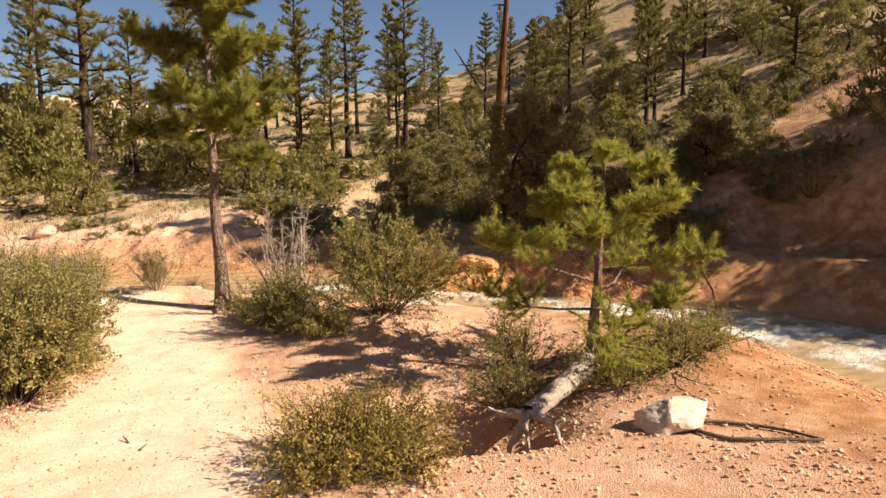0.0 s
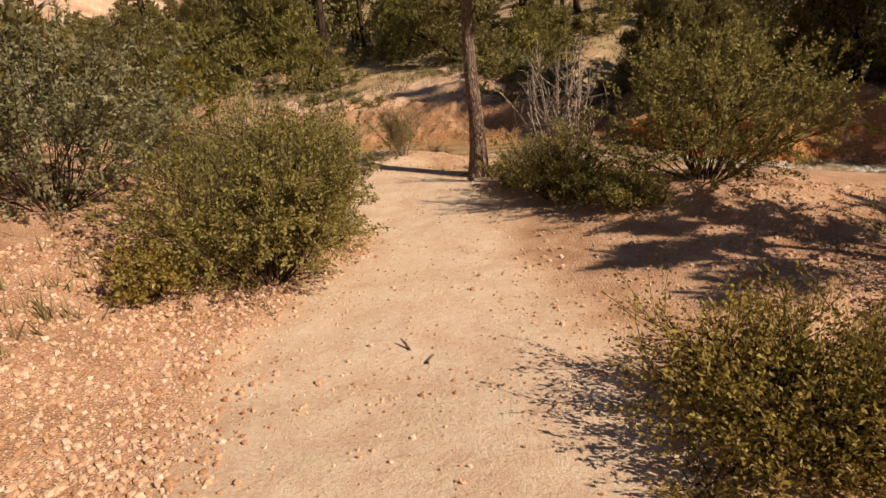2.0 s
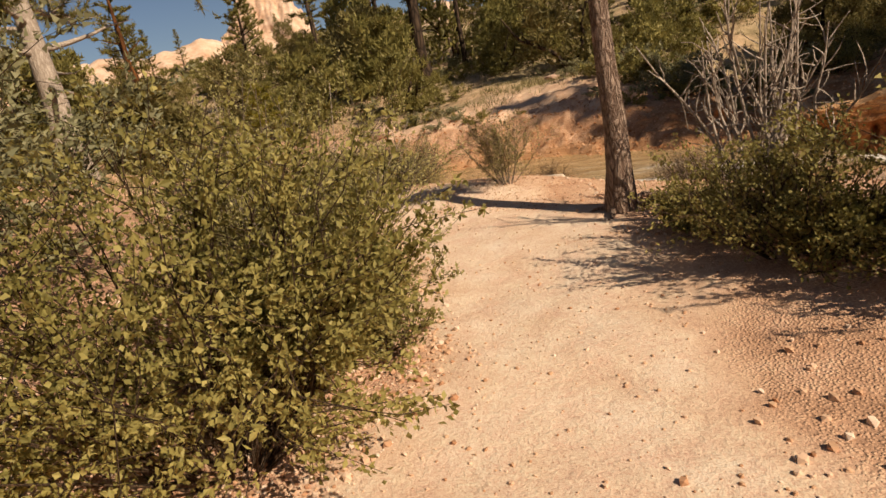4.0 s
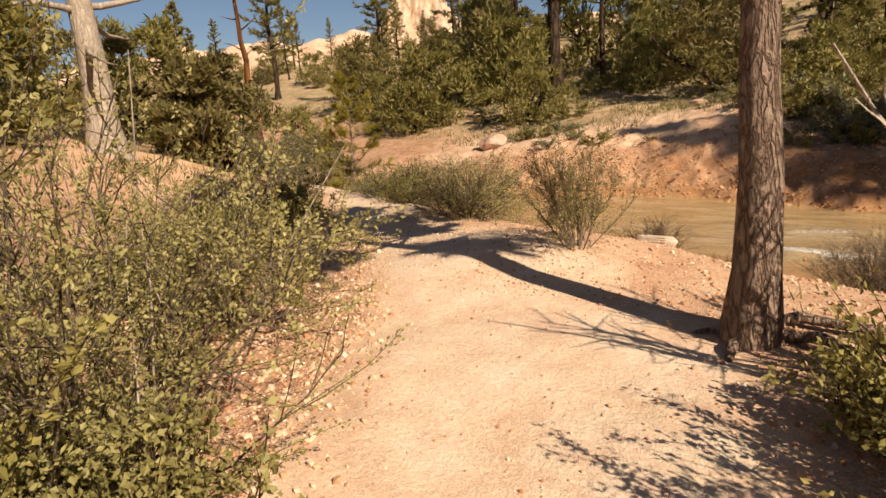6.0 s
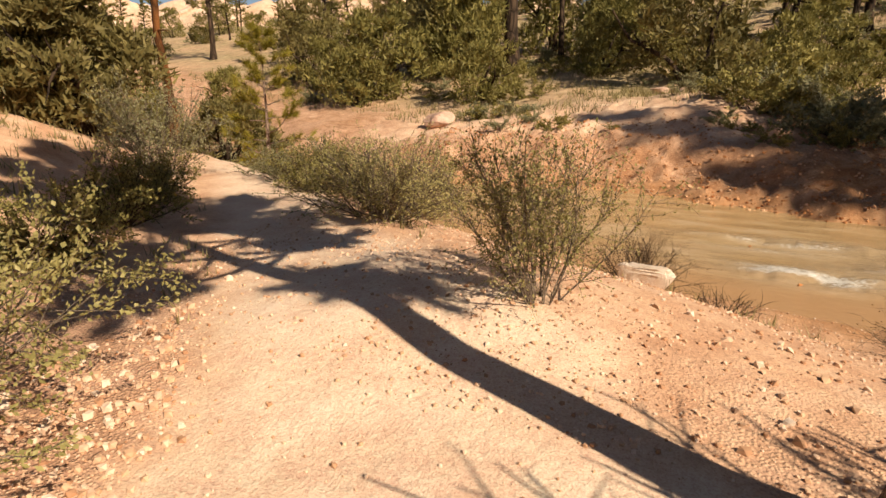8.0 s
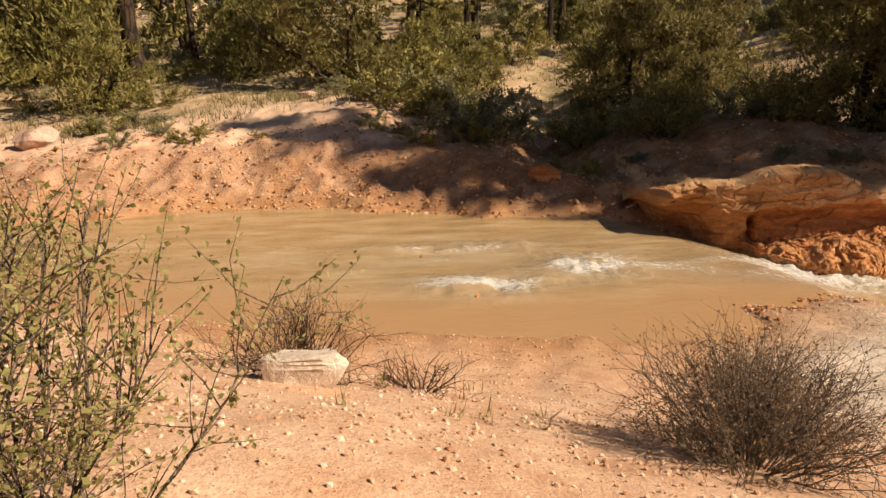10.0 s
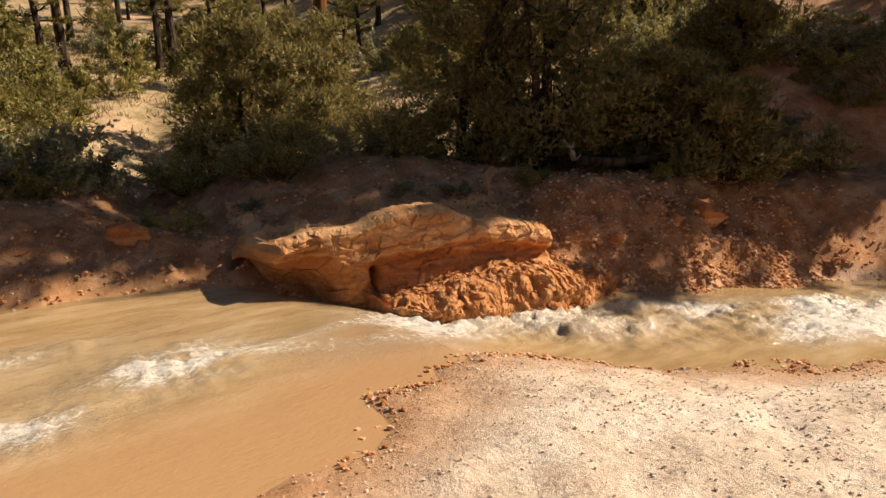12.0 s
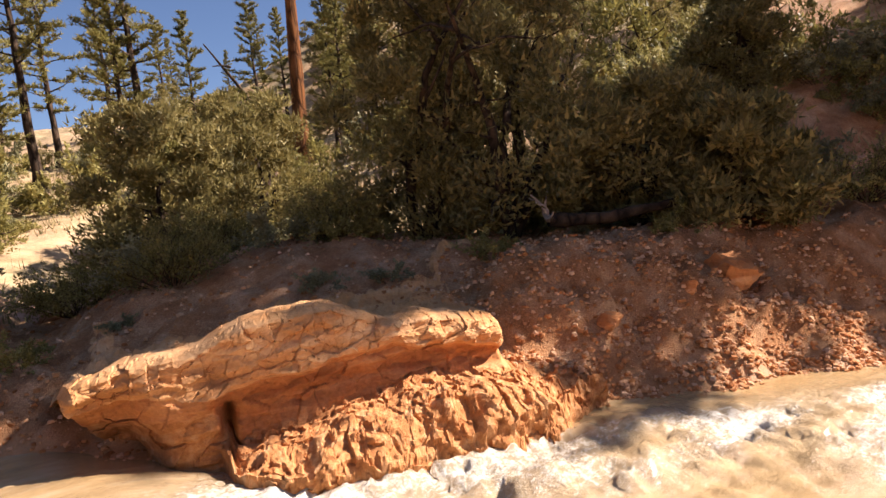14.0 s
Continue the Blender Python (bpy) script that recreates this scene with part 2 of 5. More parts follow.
def hash01(ix, iy, seed):
    h = (ix.astype(np.int64) * 374761393 + iy.astype(np.int64) * 668265263 + seed * 974711) & 0xFFFFFFFF
    h = ((h ^ (h >> 13)) * 1274126177) & 0xFFFFFFFF
    return ((h ^ (h >> 16)) & 0xFFFF) / 65535.0


def vnoise(x, y, seed=0):
    """Smooth value noise, about -1 to 1, one lump a unit."""
    x0, y0 = np.floor(x), np.floor(y)
    u, v = x - x0, y - y0
    u, v = u * u * (3 - 2 * u), v * v * (3 - 2 * v)
    a, b = hash01(x0, y0, seed), hash01(x0 + 1, y0, seed)
    c, d = hash01(x0, y0 + 1, seed), hash01(x0 + 1, y0 + 1, seed)
    return 2 * ((a * (1 - u) + b * u) * (1 - v) + (c * (1 - u) + d * u) * v) - 1


def fbm(x, y, octaves=4, seed=0):
    out, amp = 0.0, 0.5
    for k in range(octaves):
        out = out + amp * vnoise(x * 2 ** k + 17.3 * k, y * 2 ** k - 9.1 * k, seed + k)
        amp *= 0.5
    return out


def step01(a, b, x):
    t = np.clip((x - a) / (b - a), 0, 1)
    return t * t * (3 - 2 * t)


def line_gap(x, y, line):
    """Distance to a polyline, and the side of it (+1: to the left of its run)."""
    best, side = np.full(np.shape(x), 1e9), np.ones(np.shape(x))
    for (ax, ay), (bx, by) in zip(line, line[1:]):
        dx, dy = bx - ax, by - ay
        t = np.clip(((x - ax) * dx + (y - ay) * dy) / (dx * dx + dy * dy), 0, 1)
        px, py = x - ax - t * dx, y - ay - t * dy
        gap = np.hypot(px, py)
        nearer = gap < best - 1e-9
        best = np.where(nearer, gap, best)
        side = np.where(nearer, np.where(dx * (y - ay) - dy * (x - ax) > 0, 1.0, -1.0), side)
    return best, side


def water_level(x, y):
    fall = step01(3.7, 5.3, x + 0.25 * (y - 21))
    return -1.22 - 0.34 * fall - 0.35 * step01(5.5, 14, x)


def stream(x, y):
    """Gap to the near edge and to the far edge of the stream: positive on the land."""
    gn, sn = line_gap(x, y, NEAR)
    gf, sf = line_gap(x, y, FAR)
    return -gn * sn, gf * sf


def wiggle(x, y):
    return 0.22 * vnoise(x * 1.1, y * 1.1, 40) + 0.09 * vnoise(x * 3.3, y * 3.3, 41)


def land(x, y):
    """Height of the ground, and masks: path, orange soil, wet, sand, hill."""
    x, y = np.asarray(x, float), np.asarray(y, float)
    near, far = stream(x, y)
    near, far = near + wiggle(x, y), far + wiggle(x + 31, y)
    w = water_level(x, y)
    hg, hs = line_gap(x, y, HILL_EDGE)
    dl = hg * hs
    # the near side: the path, falling to the sand by the water, and the hill beside it
    s = (y - 14.8) + 0.5 * np.clip(x, -9, 7)
    hn = 0.19 * np.log1p(np.exp(2.2 * (8.4 - np.clip(y, -4, 40)))) / 2.2
    hn = hn - 1.1 * step01(0.2, 4.2, s)
    hn = hn - 1.5 * step01(6.4, 12.0, x) * step01(19, 13, y)
    hn = hn + 0.32 * np.exp(-((x - 2.6) / 1.4) ** 2 - ((y - 12.1) / 1.1) ** 2)
    hn = hn - 0.75 * np.exp(-((x - 3.2) / 0.7) ** 2 - ((y - 8.85) / 0.55) ** 2)
    hn = hn + 0.3 * np.exp(-((x - 6.0) / 1.5) ** 2 - ((y - 9.9) / 1.6) ** 2)
    hn = hn + 0.2 * np.exp(-((x + 1.7) / 1.2) ** 2 - ((y - 15.3) / 0.85) ** 2)
    bank = np.maximum(dl, 0)
    bank = bank * bank / (bank + 1.3)
    hill = 1.55 * (1 - np.exp(-bank / 2.4)) + 0.035 * bank + 0.15 * np.clip(bank - 14, 0, 60)
    hn = hn + hill + 0.16 * fbm(x * 0.5, y * 0.5, 3, 3) * step01(-0.2, 1.5, dl)
    rough = 0.03 * fbm(x * 1.3, y * 1.3, 4, 5) + 0.022 * vnoise(x * 5, y * 5, 8) * step01(0.5, 2.6, s + 0.6 * np.maximum(x - 3, 0))
    zn = w - 0.02 + (hn - w + 0.02) * step01(0.0, 2.4, near) + 0.05 * step01(0, 0.3, near)
    sand = step01(1.6, 3.2, s) * step01(1.5, 3.0, x) * step01(9.5, 6, x) * step01(14.5, 16.5, y)
    zn = zn + rough + sand * step01(0.1, 0.8, near) * (0.045 * fbm(x * 2.6, y * 3.4, 4, 33) + 0.02 * np.abs(vnoise(x * 4.2, y * 6, 34)))
    # the far side: bank, bench, gully, wooded hill
    hf = -0.45 + 0.1 * np.clip(y - 26, 0, 12) + 0.5 * np.exp(-((x + 1.8) / 2.2) ** 2 - ((y - 30.5) / 2.5) ** 2)
    hf = hf - 0.6 * step01(-5, -11, x) * step01(40, 32, y)
    hf = hf - 0.55 * np.exp(-((x - 2.6 - 0.22 * (y - 26)) / 0.9) ** 2) * step01(23, 27, y) * step01(40, 33, y)
    hf = hf + 0.45 * np.exp(-((x - 7.2) / 2.2) ** 2 - ((y - 26.8) / 2.0) ** 2)
    hf = hf - 0.5 * step01(2.4, 3.6, x) * step01(8.6, 7.4, x) * step01(4.0, 1.2, far)
    slope = np.clip(0.2 + 0.004 * x + 0.0035 * np.clip(-14 - x, 0, 30), 0.16, 0.45)
    run = np.log1p(np.exp(0.5 * (np.clip(y, 0, 80) - 37))) / 0.5
    hf = hf + slope * run
    hf = hf + 3.6 * step01(11.0, 21.0, x + 0.25 * (y - 24)) * step01(2.0, 6.5, far) * step01(48, 25, y) + 0.35 * fbm(x * 0.55, y * 0.55, 4, 13) * step01(11, 15, x) * step01(1, 3, far) + 0.4 * np.clip(x - 19, 0, 40) * step01(4, 10, far)
    hf = hf + fbm(x * 0.16, y * 0.16, 4, 11) * (0.3 + 0.02 * run)
    wide = 2.0 - 0.9 * step01(2.6, 3.8, x) * step01(8.6, 7.4, x)
    zf = w - 0.02 + (hf - w + 0.02) * step01(0.0, 1.0, far / wide) + 0.1 * step01(0, 0.35, far)
    crag = (0.5 - np.abs(vnoise(x * 3.3 + 0.4 * vnoise(x * 5, y * 5, 25), y * 3.3, 24)))
    zf = zf + 0.07 * fbm(x * 1.1, y * 1.1, 5, 21) * step01(0, 1, far) + 0.13 * crag * step01(0, .6, far) * step01(5, 1.5, far) + 0.15 * fbm(x * 4.5, y * 4.5, 4, 26) * step01(0, 0.3, far) * step01(7, 4, far)
    inside = np.minimum(-near, -far)
    bed = w - 0.02 - 0.45 * step01(0, 1.5, inside) - 0.02
    z = np.where(near > 0, zn, np.where(far > 0, zf, bed))
    px = np.interp(y, [-5, 3, 9, 13, 15, 18, 20, 24], [1.6, 1.3, 0.1, -0.6, -2.0, -5.5, -7.6, -12])
    half = np.interp(y, [3, 6, 9, 11.5, 13.5, 16, 20], [1.0, 1.2, 1.15, 0.85, 1.0, 0.9, 0.9])
    path = step01(1.25, 0.55, np.abs(x - px + 0.3 * vnoise(x, y, 31)) / half) * (near > 0) * step01(3.2, 1.2, s)
    path = np.maximum(path, 0.4 * (near <= 0) * step01(1.2, 2.6, far) * step01(8, 5, far) * step01(2.0, -1.5, x + 0.8 * vnoise(x * 0.7, y * 0.7, 36)) * step01(-14, -9, x))
    wet = np.where(near > 0, step01(1.6, 0.0, near), np.where(far > 0, step01(0.8, 0.0, far), 1.0))
    sand = (near > 0) * step01(1.6, 3.2, s) * step01(1.5, 3.0, x) * step01(9.5, 6, x) * step01(14.5, 16.5, y)
    return z, path, np.where(near > 0, step01(4.2, 6.5, x) * step01(17, 14, y), np.maximum(step01(9.0, 3.0, far), 0.8 * step01(12, 17, x)) * np.clip(0.3 + 0.6 * step01(-4, 3, x) + 0.5 * fbm(x * 0.7, y * 0.7, 3, 95), 0, 1)), wet, sand


# ---- mesh tools ----
def raw(name, verts, faces, material, smooth=True):
    """A mesh from arrays: faces is one array (n, k), or several in a list."""
    groups = faces if isinstance(faces, list) else [faces]
    groups = [np.asarray(f, np.int32) for f in groups if len(f)]
    me = bpy.data.meshes.new(name)
    verts = np.asarray(verts, np.float32)
    me.vertices.add(len(verts))
    me.vertices.foreach_set("co", verts.ravel())
    loops = np.concatenate([f.ravel() for f in groups])
    sizes = np.concatenate([np.full(len(f), f.shape[1], np.int32) for f in groups])
    me.loops.add(len(loops))
    me.loops.foreach_set("vertex_index", loops)
    me.polygons.add(len(sizes))
    me.polygons.foreach_set("loop_start", np.concatenate([[0], np.cumsum(sizes)[:-1]]).astype(np.int32))
    me.polygons.foreach_set("loop_total", sizes)
    me.polygons.foreach_set("use_smooth", np.full(len(sizes), smooth))
    me.materials.append(material)
    me.update(calc_edges=True)
    return me


def part(name, me, parent, label=""):
    ob = new(name, me)
    ob.parent = parent
    return tagged(ob, label)


def thing(name, x, y, label, category, group="", sink=0.0, z=None, turn=0.0, kind=""):
    """An Empty at the base of a thing, standing on the ground."""
    ob = new(name)
    ob.empty_display_size = 0.1
    ob.matrix_world = pose(x, y, ground_z(x, y) - sink if z is None else z, 0, 0, turn)
    return tagged(ob, label, category, group, kind)


def ground_z(x, y):
    return float(land(np.array([x]), np.array([y]))[0][0])


class Heap:
    """Gathers vertices and faces of one mesh."""

    def __init__(self):
        self.v, self.f, self.n = [], {}, 0

    def add(self, verts, faces):
        self.v.append(verts)
        self.f.setdefault(faces.shape[1], []).append(faces + self.n)
        self.n += len(verts)

    def mesh(self, name, material, smooth=True):
        return raw(name, np.concatenate(self.v), [np.concatenate(f) for f in self.f.values()], material, smooth)


def cells(x, y, seed):
    """Worley cells: a random value for each cell, and how near its border is (0 on it)."""
    x0, y0 = np.floor(x), np.floor(y)
    near1, near2, value = np.full(x.shape, 9.0), np.full(x.shape, 9.0), np.zeros(x.shape)
    for dx in (-1, 0, 1):
        for dy in (-1, 0, 1):
            cx, cy = x0 + dx, y0 + dy
            d = np.hypot(cx + hash01(cx, cy, seed) - x, cy + hash01(cx, cy, seed + 1) - y)
            closer = d < near1
            near2 = np.where(closer, near1, np.minimum(near2, d))
            value = np.where(closer, hash01(cx, cy, seed + 2), value)
            near1 = np.where(closer, d, near1)
    return value, near2 - near1


def unit(v):
    return v / (np.linalg.norm(v, axis=-1, keepdims=True) + 1e-9)


def tube(heap, points, radii, sides=6, rng=None, rough=0.0):
    """A tapered round limb along points."""
    p, r = np.asarray(points, float), np.asarray(radii, float)
    d = unit(np.gradient(p, axis=0))
    a = unit(np.cross(d, np.where(np.abs(d[:, 2:]) > 0.9, [[1.0, 0, 0]], [[0.0, 0, 1]])))
    b = np.cross(d, a)
    ang = np.linspace(0, 2 * np.pi, sides, endpoint=False)
    rr = np.repeat(r[:, None], sides, 1)
    if rng is not None and rough:
        rr = rr * (1 + rough * rng.uniform(-1, 1, rr.shape))
    v = p[:, None] + rr[..., None] * (np.cos(ang)[None, :, None] * a[:, None] + np.sin(ang)[None, :, None] * b[:, None])
    n = len(p)
    i, j = np.meshgrid(np.arange(n - 1), np.arange(sides), indexing="ij")
    q = np.stack([i * sides + j, i * sides + (j + 1) % sides, (i + 1) * sides + (j + 1) % sides, (i + 1) * sides + j], -1).reshape(-1, 4)
    heap.add(v.reshape(-1, 3), q)


def bend(rng, start, way, length, steps=5, wander=0.15, lift=0.0):
    """Points of a limb that wanders and lifts or droops."""
    p, d = [np.asarray(start, float)], unit(np.asarray(way, float))
    for _ in range(steps):
        d = unit(d + rng.normal(0, wander, 3) + np.array([0, 0, lift]))
        p.append(p[-1] + d * length / steps)
    return np.array(p)


def along(points, t):
    """Places at shares t of a polyline of even steps."""
    x = np.clip(np.asarray(t), 0, 0.9999) * (len(points) - 1)
    i = x.astype(int)
    return points[i] + (points[i + 1] - points[i]) * (x - i)[:, None]


def leaves(heap, rng, at, way, length, width, spread=0.8, single=False):
    """Small leaves, each a folded diamond of two triangles sharing the midrib."""
    n = len(at)
    d = unit(way + rng.normal(0, spread, (n, 3)))
    u = unit(np.cross(d, rng.normal(0, 1, (n, 3))))
    w = np.cross(d, u)
    l = length * rng.uniform(0.6, 1.3, (n, 1))
    b = width * rng.uniform(0.6, 1.3, (n, 1))
    if single:
        v = np.stack([at - u * b * 0.5, at + u * b * 0.5, at + d * l], 1).reshape(-1, 3)
        heap.add(v, np.arange(n * 3).reshape(-1, 3))
        return
    v = np.stack([at, at + d * l * 0.5 + u * b * 0.5 + w * b * 0.15, at + d * l, at + d * l * 0.5 - u * b * 0.5 + w * b * 0.15], 1).reshape(-1, 3)
    k = np.arange(n)[:, None] * 4
    heap.add(v, np.concatenate([k + [[0, 1, 2]], k + [[0, 2, 3]]]))


def tufts(heap, rng, at, way, count, length, width):
    """Tufts of needles: count thin blades from each place."""
    n = len(at) * count
    p = np.repeat(at, count, 0)
    d = unit(np.repeat(way, count, 0) * 0.75 + rng.normal(0, 0.6, (n, 3)) + np.array([0, 0, 0.12]))
    u = unit(np.cross(d, rng.normal(0, 1, (n, 3)))) * width
    l = length * rng.uniform(0.55, 1.15, (n, 1))
    p = p - np.repeat(way, count, 0) * rng.uniform(0, 0.6, (n, 1)) * length
    v = np.stack([p - u, p + u, p + d * l], 1).reshape(-1, 3)
    heap.add(v, np.arange(n * 3).reshape(-1, 3))


# ---- plants ----
def pine(ob, seed, h, r, low, spread, limbs=26, tuft=7, blades=16, needle=0.13, thick=0.004, needles=None, bark=None, lean=(0.0, 0.0), flare=1.5, split=True, droop=0.0, top=0.25, bare=0, inner=0.3, puffs=0, wob=1.0, rise=0.6):
    """A pine: tapered trunk, limbs in loose whorls from height low up, and needle tufts at their ends."""
    rng = np.random.default_rng(seed)
    t = np.linspace(0, 1, 15)
    sway = np.cumsum(rng.normal(0, 0.012, (15, 2)), 0) * h * 0.25 * wob
    trunk = np.stack([lean[0] * h * t + sway[:, 0] - sway[0, 0], lean[1] * h * t + sway[:, 1] - sway[0, 1], h * t - 0.08], 1)
    rad = r * (1 - t * 0.93) * (1 + (flare - 1) * np.exp(-t * h / 0.28))
    body = Heap()
    tube(body, trunk, rad, 14, rng, 0.06)
    crown = Heap()
    wood = []
    for i in range(limbs):
        f = low / h + (1 - low / h) * ((i + rng.uniform(0, 0.9)) / limbs) ** 0.9
        f = min(f, 0.985)
        base = along(trunk, [f])[0]
        k = (f - low / h) / (1 - low / h)
        reach = spread * (1 - k) ** 0.75 * rng.uniform(0.65, 1.1) * min(1, 0.55 + 2.5 * k) + spread * top * 0.5
        ang = i * 2.4 + rng.uniform(-0.5, 0.5)
        way = np.array([math.cos(ang), math.sin(ang), 0.02 + rise * k - droop])
        limb = bend(rng, base, way, reach, 7, 0.12, 0.015)
        hp = Heap() if split else body
        r0 = max(0.006, 0.28 * r * (1 - f) + 0.012 * h / 6)
        tube(hp, limb, np.linspace(r0, 0.004, 8), 5 if split else 3)
        if i >= bare:
            ends, dirs = [limb[-1]], [unit(limb[-1] - limb[-2])]
            hubs = inner + (1 - inner) * (np.arange(puffs) + rng.uniform(0.3, 1.0, puffs)) / max(puffs, 1)
            for j in range(tuft):
                s = hubs[j % puffs] if puffs else rng.uniform(inner, 1.0)
                q = along(limb, [s])[0]
                side = unit(np.cross(limb[-1] - limb[0], [0, 0, 1])) * rng.choice([-1, 1])
                w2 = unit(unit(limb[-1] - limb[0]) * 0.7 + side * rng.uniform(0.2, 0.9) + np.array([0, 0, rng.uniform(-0.1, 0.5)]))
                if puffs:
                    w2 = unit(0.5 * unit(limb[-1] - limb[0]) + unit(rng.normal(0, 1, 3)) * [0.9, 0.9, 0.6] + [0, 0, 0.3])
                tw = bend(rng, q, w2, reach * rng.uniform(0.1, 0.3) + 0.05, 3, 0.15, 0.1)
                if split:
                    tube(hp, tw, np.linspace(r0 * 0.35, 0.003, 4), 4)
                for s2 in (0.35, 0.6, 0.8, 1.0):
                    ends.append(along(tw, [s2])[0])
                    dirs.append(unit(tw[-1] - tw[0]))
            tufts(crown, rng, np.array(ends), np.array(dirs), blades, needle, thick)
        if split:
            wood.append(hp)
    tip = trunk[-1][None] - np.array([[0, 0, 1]]) * np.linspace(0, 0.5, 6)[:, None] * h * 0.08
    tufts(crown, rng, tip, np.tile([[0, 0, 1.0]], (6, 1)), blades, needle, thick)
    part("trunk", body.mesh("trunk", bark or BARK_PALE), ob, "furrowed bark")
    for hp in wood:
        part("limb", hp.mesh("limb", bark or BARK_PALE), ob)
    part("crown", crown.mesh("crown", needles or NEEDLE, False), ob, "tufted green needles")
    return ob


def juniper(ob, seed, h, w, lobes=26, count=9000, size=0.06, leafy=None, trunk=0.12, low=0.1, stems=3, branches=7):
    """A juniper: twisted stems under an uneven crown of many small sprays."""
    rng = np.random.default_rng(seed)
    body, crown = Heap(), Heap()
    for s in range(stems):
        ang = rng.uniform(0, 6.28)
        way = (0.35 * math.cos(ang), 0.35 * math.sin(ang), 1)
        p = bend(rng, (0.1 * math.cos(ang), 0.1 * math.sin(ang), -0.1), way, h * rng.uniform(0.6, 0.9), 9, 0.16, 0.03)
        tube(body, p, np.linspace(trunk, 0.02, 10), 8, rng, 0.15)
        for _ in range(branches):
            q = along(p, [rng.uniform(0.15, 0.9)])[0]
            a2 = rng.uniform(0, 6.28)
            b2 = bend(rng, q, (math.cos(a2), math.sin(a2), 0.35), w * rng.uniform(0.4, 0.9), 6, 0.22)
            tube(body, b2, np.linspace(trunk * 0.3, 0.006, 7), 5)
    per = count // lobes
    for i in range(lobes):
        f = low + (1 - low) * (i + rng.uniform(0, 1)) / lobes
        ring = w * (0.35 + 0.75 * math.sin(min(1.0, 1.15 - f) * math.pi * 0.62)) * rng.uniform(0.35, 0.85)
        ang = i * 2.4 + rng.uniform(-0.6, 0.6)
        c = np.array([ring * math.cos(ang), ring * math.sin(ang), h * f * 0.93])
        rad = np.array([w * 0.36, w * 0.36, h * 0.1]) * rng.uniform(0.5, 1.2) * (1.15 - 0.5 * f)
        n = int(per * rng.uniform(0.6, 1.3))
        o = unit(rng.normal(0, 1, (n, 3)))
        sub = 1 + 0.35 * np.sin(o @ rng.normal(0, 4, 3) + rng.uniform(0, 6)) + 0.2 * np.sin(o @ rng.normal(0, 9, 3))
        at = c + o * rad * (rng.uniform(0.35, 1.0, (n, 1)) ** 0.6) * sub[:, None]
        leaves(crown, rng, at, o * 0.6 + np.array([0, 0, 0.6]), size * 1.9, size * 0.75, 0.55, True)
    part("trunk", body.mesh("trunk", BARK_DARK), ob, "dark shaggy stems")
    part("crown", crown.mesh("crown", leafy or SCALE_LEAF, False), ob, "dense green sprays")
    return ob


def shrub(ob, seed, r, h, stems=26, twigs=7, count=4000, size=0.03, leafy=None, wood=None, thick=0.008, inner=0.35, narrow=0.6, flat=1.0, lift=0.05, single=False):
    """A shrub: many stems from one foot, forked into twigs, with leaves on the outer twigs."""
    rng = np.random.default_rng(seed)
    body, crown = Heap(), Heap()
    fork = body if count else Heap()
    lines = []
    for s in range(stems):
        ang, out = rng.uniform(0, 6.28), rng.uniform(0.05, 1.0) ** 0.6
        way = np.array([out * r * math.cos(ang), out * r * math.sin(ang), h * (1 - 0.55 * flat * out ** 2) * rng.uniform(0.75, 1.1)])
        foot = np.array([0.14 * r * math.cos(ang) * out, 0.14 * r * math.sin(ang) * out, -0.04])
        p = bend(rng, foot, way, float(np.linalg.norm(way)), 6, 0.13, lift)
        tube(body, p, np.linspace(thick, thick * 0.25, 7), 5)
        lines.append(p)
        for _ in range(twigs):
            q = along(p, [rng.uniform(0.2, 0.95)])[0]
            w2 = unit(way) * 0.7 + rng.normal(0, 0.5, 3)
            t = bend(rng, q, w2, rng.uniform(0.18, 0.45) * r + 0.04, 3, 0.2, 0.06)
            tube(fork, t, np.linspace(thick * 0.4, thick * 0.14, 4), 3)
            lines.append(t)
    if count:
        per = count // len(lines) + 1
        at, way = [], []
        for p in lines:
            s = inner + (1 - inner) * rng.uniform(0, 1, per) ** 0.8
            at.append(along(p, s) + rng.normal(0, size * 0.6, (per, 3)))
            way.append(np.tile(unit(p[-1] - p[0]), (per, 1)))
        at, way = np.concatenate(at), np.concatenate(way)
        keep = at[:, 2] > 0.01
        leaves(crown, rng, at[keep], way[keep], size * (1.25 if single else 1), size * narrow * (1.2 if single else 1), 0.9, single)
    part("stem", body.mesh("stem", wood or TWIG_DARK), ob, "thin woody forking stems")
    if not count:
        part("twig", fork.mesh("twig", wood or TWIG_DARK), ob, "fine bare twigs")
    if count:
        part("foliage", crown.mesh("foliage", leafy or LEAF_GREEN, False), ob)
    return ob


